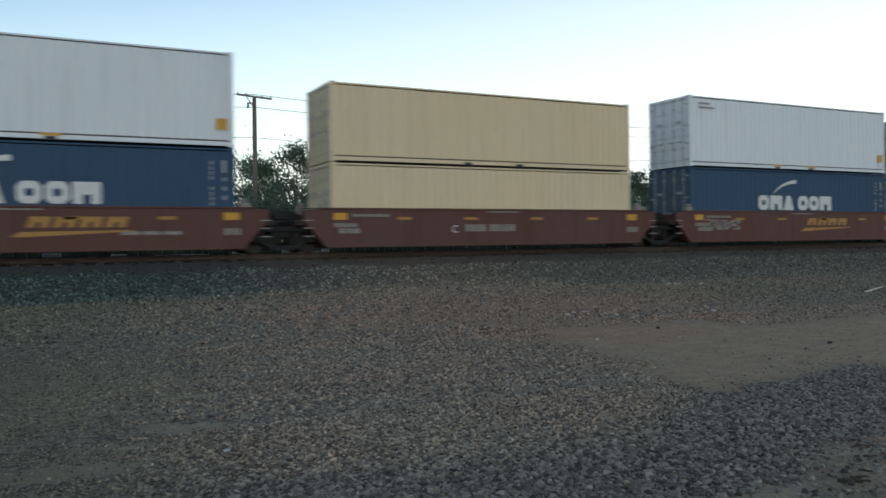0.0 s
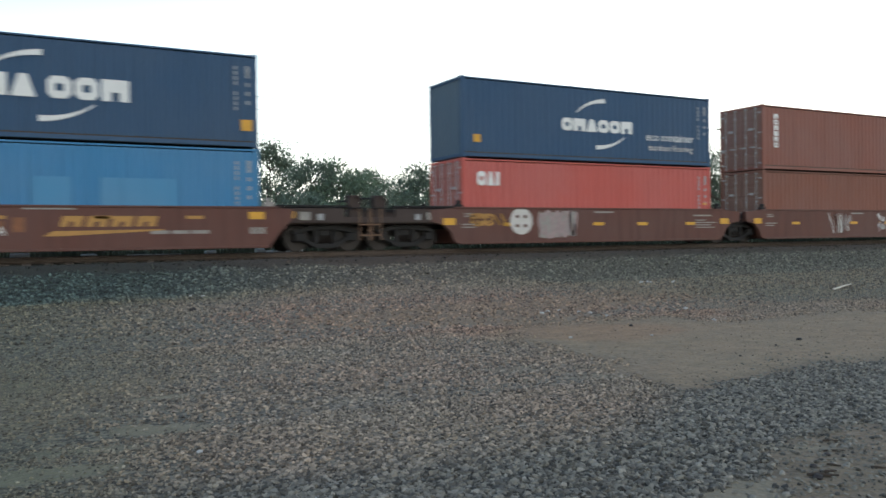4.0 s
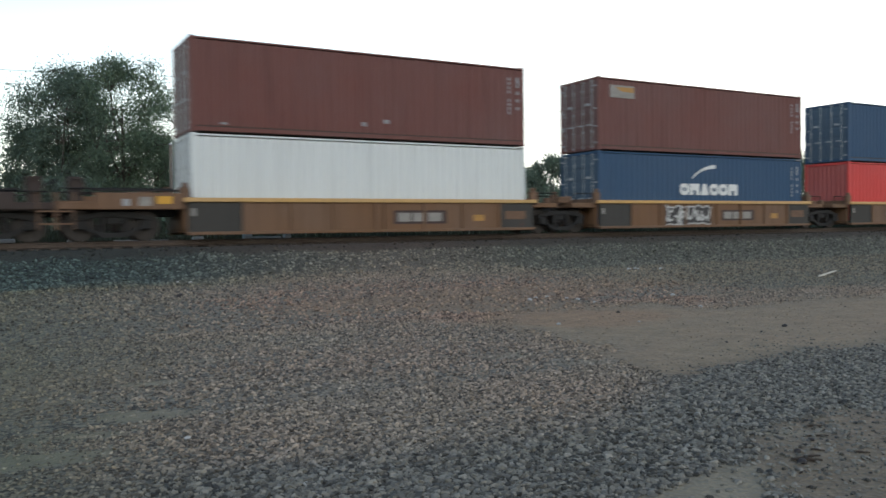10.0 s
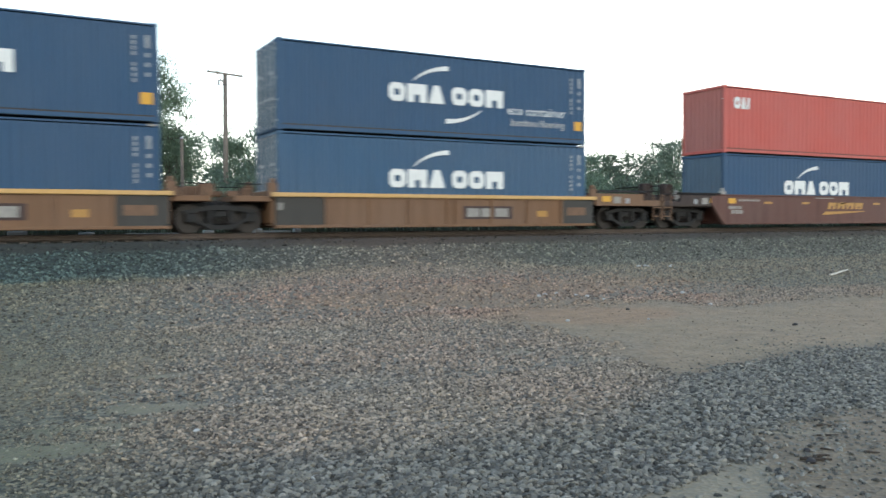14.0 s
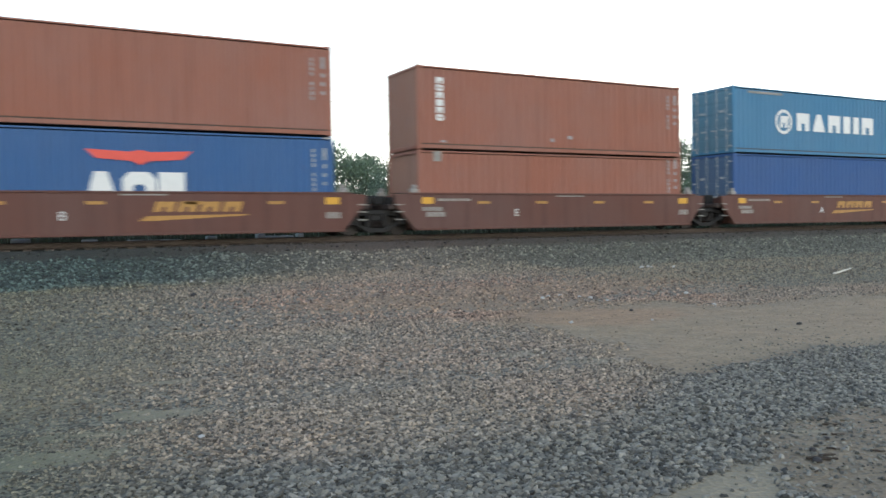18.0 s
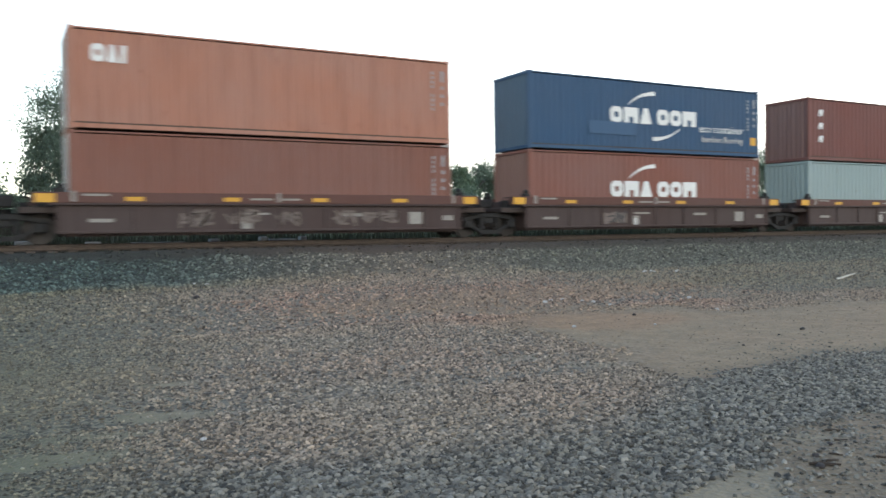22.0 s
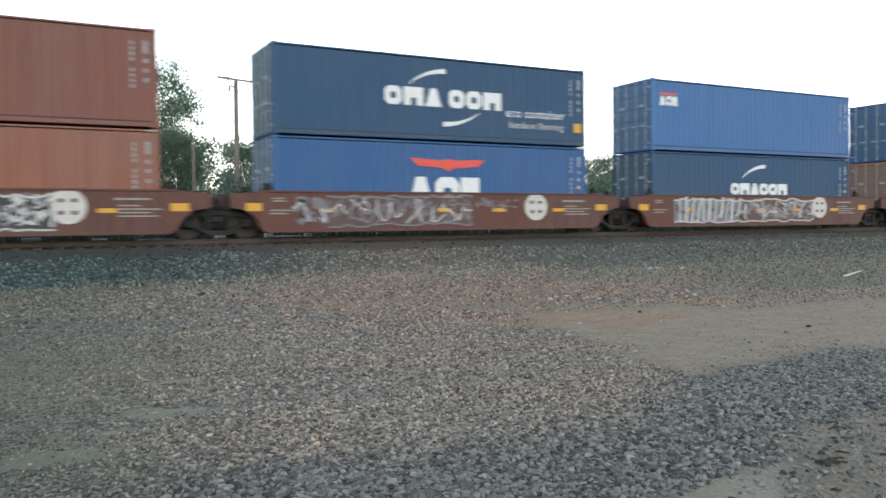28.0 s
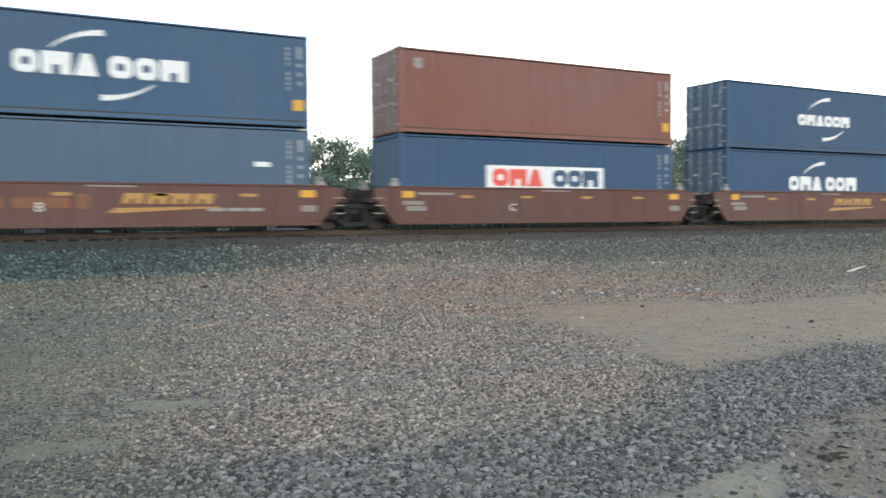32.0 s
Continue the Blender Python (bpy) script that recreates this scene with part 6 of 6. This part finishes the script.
for k in range(34):
    x = -16 + k * 3.8 + rng.uniform(-1, 1)
    tree(x, 52 + 0.06 * max(x, 0) + rng.uniform(-2.5, 3), rng.uniform(3.2, 4.8) * (0.82 if x < 10 else 1.0), rng.uniform(1.8, 2.6), 300 + k, 4600, 0.15, k % 3, "shrub", "dense dark green shrub behind the railway track", 0.0, 26, 0.12)


for k in range(30):
    x = -12 + k * 3.0 + rng.uniform(-1, 1)
    tree(x, 41 + 0.05 * max(x, 0) + rng.uniform(-2, 2), rng.uniform(1.8, 2.8) + (0.8 if x < 12 else 0.0), rng.uniform(1.4, 2.0), 500 + k, 2400, 0.13, k % 3, "shrub", "low dark green shrub behind the railway track", 0.0, 20, 0.14)


def weeds():
    """Tall weeds and grass along the far side of the track."""
    nr, n = np.random.default_rng(77), 42000
    x, y = nr.uniform(-25, 120, n), nr.uniform(33, 39.5, n)
    z = 0.74 + 0.05 * np.sin(x * 0.7)
    h = nr.uniform(0.35, 1.15, n) * (0.8 + 0.3 * np.sin(x * 0.9 + 2 * np.sin(y)))
    w, lean = nr.uniform(0, 6.283, n), nr.uniform(0, 0.35, n)
    dx, dy = np.cos(w) * 0.05, np.sin(w) * 0.05
    v = np.stack([np.stack([x - dx, y - dy, z - 0.05], -1), np.stack([x + dx, y + dy, z - 0.05], -1), np.stack([x + np.sin(w * 3) * lean, y + np.cos(w * 3) * lean, z + h], -1)], 1)
    me = bpy.data.meshes.new("tall_weeds")
    me.vertices.add(n * 3)
    me.vertices.foreach_set("co", v.astype(np.float32).ravel())
    me.loops.add(n * 3)
    me.loops.foreach_set("vertex_index", np.arange(n * 3, dtype=np.int32))
    me.polygons.add(n)
    me.polygons.foreach_set("loop_start", np.arange(0, n * 3, 3, dtype=np.int32))
    me.update(calc_edges=True)
    me.materials.append(M_WEED)
    tagged(new("tall_weeds", me), "tall green weeds growing beyond the track", "weeds", kind="stuff")


weeds()


def utility_pole(x, y, top):
    z = ground_z(x, y)
    th = empty("utility_pole", pose(x, y, z))
    tagged(th, "weathered wooden utility pole with a single crossarm", "utility pole", "poles along the track")
    h = top - z
    part("pole", Build().tube([(0, 0, -0.3), (0.02, 0, h * 0.5), (0.05, 0, h)], [0.2, 0.175, 0.14], 12), M_POLE, th, smooth=True)
    part("crossarm", Build().box(-1.3, 1.3, -0.06, 0.06, -0.065, 0.065, 0.012), M_POLE, th, at=pose(0, -0.2, h + 0.06, 0, 4))
    part("brace", Build().tube([(-0.6, -0.2, h + 0.06), (-0.02, -0.16, h - 0.75)], [0.035, 0.035], 6), M_POLE, th)
    part("bracket", Build().box(-0.5, -0.1, -0.05, 0.05, h - 0.45, h - 0.35, 0.01).tube([(-0.42, 0, h - 0.75), (-0.42, 0, h - 0.35)], [0.09, 0.09], 8), M_STEEL, th)
    for ix in (-1.2, -0.6, 0.6, 1.2):
        part("insulator", kept("insulator", lambda: Build().tube([(0, 0, 0), (0, 0, 0.06), (0, 0, 0.1), (0, 0, 0.16)], [0.03, 0.05, 0.03, 0.02], 8)), M_STEEL, th, at=pose(ix, -0.2, h + 0.12 - 0.07 * ix))
    return th


def wire(x0, x1, y, z, sag, label):
    pts = [(x0 + (x1 - x0) * k / 24, y, z - sag * 4 * (k / 24) * (1 - k / 24)) for k in range(25)]
    return tagged(part("overhead_wire", Build().tube(pts, [0.02] * 25, 5), M_WIRE), label, "wire", "wires between the poles")


POLES = [-86.8, -35.9, 15.0, 65.9, 116.8, 167.7]
for x in POLES:
    utility_pole(x, 60.0, 12.35)
for a, c in zip(POLES, POLES[1:]):
    for y, z, sag in ((60.0, 12.6, 0.7), (59.6, 11.6, 0.6), (60.4, 9.5, 0.6)):
        wire(a, c, y, z, sag, "thin overhead wire sagging between two poles")


def thin_post(x, y, top):
    z = ground_z(x, y)
    th = empty("steel_post", pose(x, y, z))
    tagged(th, "thin pale steel post standing among shrubs", "post")
    part("shaft", Build().tube([(0, 0, -0.2), (0, 0, top - z)], [0.09, 0.08], 10), M_POLE, th)
    part("cap", Build().tube([(0, 0, top - z), (0, 0, top - z + 0.08)], [0.1, 0.04], 10), M_STEEL, th)


thin_post(7.95, 40.0, 5.62)
# pale concrete pieces lying on the far side of the track
for x, y, sx, sz in ((7.07, 31.0, 0.18, 0.16), (8.93, 31.0, 0.15, 0.2), (9.7, 31.1, 0.55, 0.1), (0.75, 31.0, 0.3, 0.18), (5.1, 31.2, 0.95, 0.08), (10.5, 31.0, 0.12, 0.16), (2.9, 31.1, 0.25, 0.12)):
    z = ground_z(x, y)
    tagged(part("concrete_block", Build().box(-sx, sx, -0.2, 0.2, -0.05, 0.38 + sz, 0.03), M_CONCRETE, at=pose(x, y, z)), "pale broken concrete piece lying beyond the track", "concrete block", "concrete pieces")


# ---- loose things on the lot ----
def stick(x, y, length, turn, rise):
    z = ground_z(x, y)
    rng2, pts = random.Random(8), []
    c, s = math.cos(radians(turn)), math.sin(radians(turn))
    for k in range(7):
        u = (k / 6 - 0.5) * length
        pts.append((u * c + rng2.uniform(-0.02, 0.02), u * s + rng2.uniform(-0.02, 0.02), 0.03 + (k / 6) * rise + rng2.uniform(0, 0.012)))
    return tagged(part("stick", Build().tube(pts, [0.026, 0.03, 0.028, 0.026, 0.022, 0.018, 0.012], 7), M_STICK, at=pose(x, y, z)), "bleached pale stick lying on the gravel", "stick")


stick(20.3, 14.4, 1.5, 19, 0.07)
M_TWIG = plain("dark_rotten_wood", (70, 58, 46), 0.9, 0, 0.4)


def twig(x, y, length, turn, r):
    """A short dark piece of wood, thinner towards one end."""
    c, s2, z = math.cos(radians(turn)) * length / 2, math.sin(radians(turn)) * length / 2, r * 0.9
    b = Build().tube([(-c, -s2, z), (-0.3 * c + 0.2 * r, -0.3 * s2, z * 1.3), (0.4 * c, 0.4 * s2 + 0.3 * r, z), (c, s2, z * 1.2)], [r * 0.8, r, r * 0.9, r * 0.5], 6)
    tagged(part("twig", b, M_TWIG, at=pose(x, y, ground_z(x, y))), "dark rotten twig lying on bare dirt", "twig", "twigs on the dirt")


for x, y, length, turn, r in ((4.82, 3.58, 0.2, -40, 0.014), (4.93, 3.62, 0.12, -20, 0.01), (5.1, 3.7, 0.09, -60, 0.008), (5.45, 3.95, 0.16, -30, 0.009), (4.6, 3.45, 0.07, 10, 0.007), (5.3, 3.5, 0.1, -50, 0.008), (4.75, 4.0, 0.1, -35, 0.008), (5.7, 4.15, 0.14, -38, 0.009)):
    twig(x, y, length, turn, r)
M_PALE = plain("pale_quartz_stone", (196, 194, 188), 0.7, 0, 0.2)
M_DARKSTONE = plain("dark_stone", (56, 50, 48), 0.8, 0, 0.3)


def rock(x, y, r, mat, seed, label):
    rng2 = random.Random(seed)
    bm = bmesh.new()
    bmesh.ops.create_icosphere(bm, subdivisions=2, radius=r * 0.75)
    for v in bm.verts:
        v.co *= 1 + 0.25 * noise.noise(v.co * (1.5 / r) + Vector((seed, 0, 0)))
        v.co.z *= 0.6
    me = bpy.data.meshes.new("rock")
    bm.to_mesh(me)
    bm.free()
    return tagged(part("rock", me, mat, at=pose(x, y, ground_z(x, y) + r * 0.3, 0, 0, rng2.uniform(0, 180))), label, "rock", "single rocks on the lot")


for k, (x, y, r) in enumerate(((17.2, 18.95, 0.09), (17.45, 18.8, 0.06), (17.6, 19.1, 0.07), (17.95, 18.4, 0.07), (18.3, 18.7, 0.06), (9.7, 13.6, 0.06), (9.95, 13.75, 0.06), (10.25, 13.76, 0.055), (10.4, 13.3, 0.05), (10.48, 13.04, 0.06),
                               (10.46, 12.5, 0.05), (12.7, 12.65, 0.07), (7.95, 10.37, 0.05), (11.82, 11.06, 0.055), (1.35, 6.4, 0.035), (1.74, 4.84, 0.03), (4.7, 21.5, 0.07), (4.4, 21.6, 0.06), (9.2, 9.9, 0.03), (5.2, 4.9, 0.03))):
    rock(x, y, r, M_PALE, k, "pale stone lying loose on the gravel")
for k, (x, y, r) in enumerate(((3.67, 17.8, 0.1), (10.73, 8.36, 0.055), (9.79, 11.06, 0.05), (4.76, 3.57, 0.045), (4.95, 3.75, 0.035), (5.3, 3.9, 0.03), (8.6, 7.6, 0.025), (9.9, 8.1, 0.025))):
    rock(x, y, r, M_DARKSTONE, 40 + k, "dark stone lying loose on the gravel")


# ---- what moves ----
def run_at(t):
    for (a, da), (b, db) in zip(RUN, RUN[1:]):
        if t <= b:
            return da + (db - da) * (t - a) / (b - a)
    return RUN[-1][1]


def motions():
    for th, x, z in MOVERS:
        walk(th, [(t, pose(x - d, TRACK_Y, z)) for t, d in RUN])
    for ws, dx, place in SPINNERS:
        # a wheel turns while it passes the lot; far off it is keyed at rest
        rows, n = [], round(32 * FPS)
        frames = [k for k in range(n + 1) if -14 < place - run_at(k / FPS) < 62]
        first = run_at(frames[0] / FPS) if frames else 0
        if not frames or frames[0] > 0:
            rows.append((0.0, pose(dx, 0, 0.455)))
        for k in frames:
            turn = (run_at(k / FPS) - first) / 0.43
            rows.append((k / FPS, Matrix.Translation((dx, 0, 0.455)) @ Matrix.Rotation(-turn, 4, "Y")))
        if not frames or frames[-1] < n:
            rows.append((32.0, rows[-1][1]))
        walk(ws, rows)


motions()
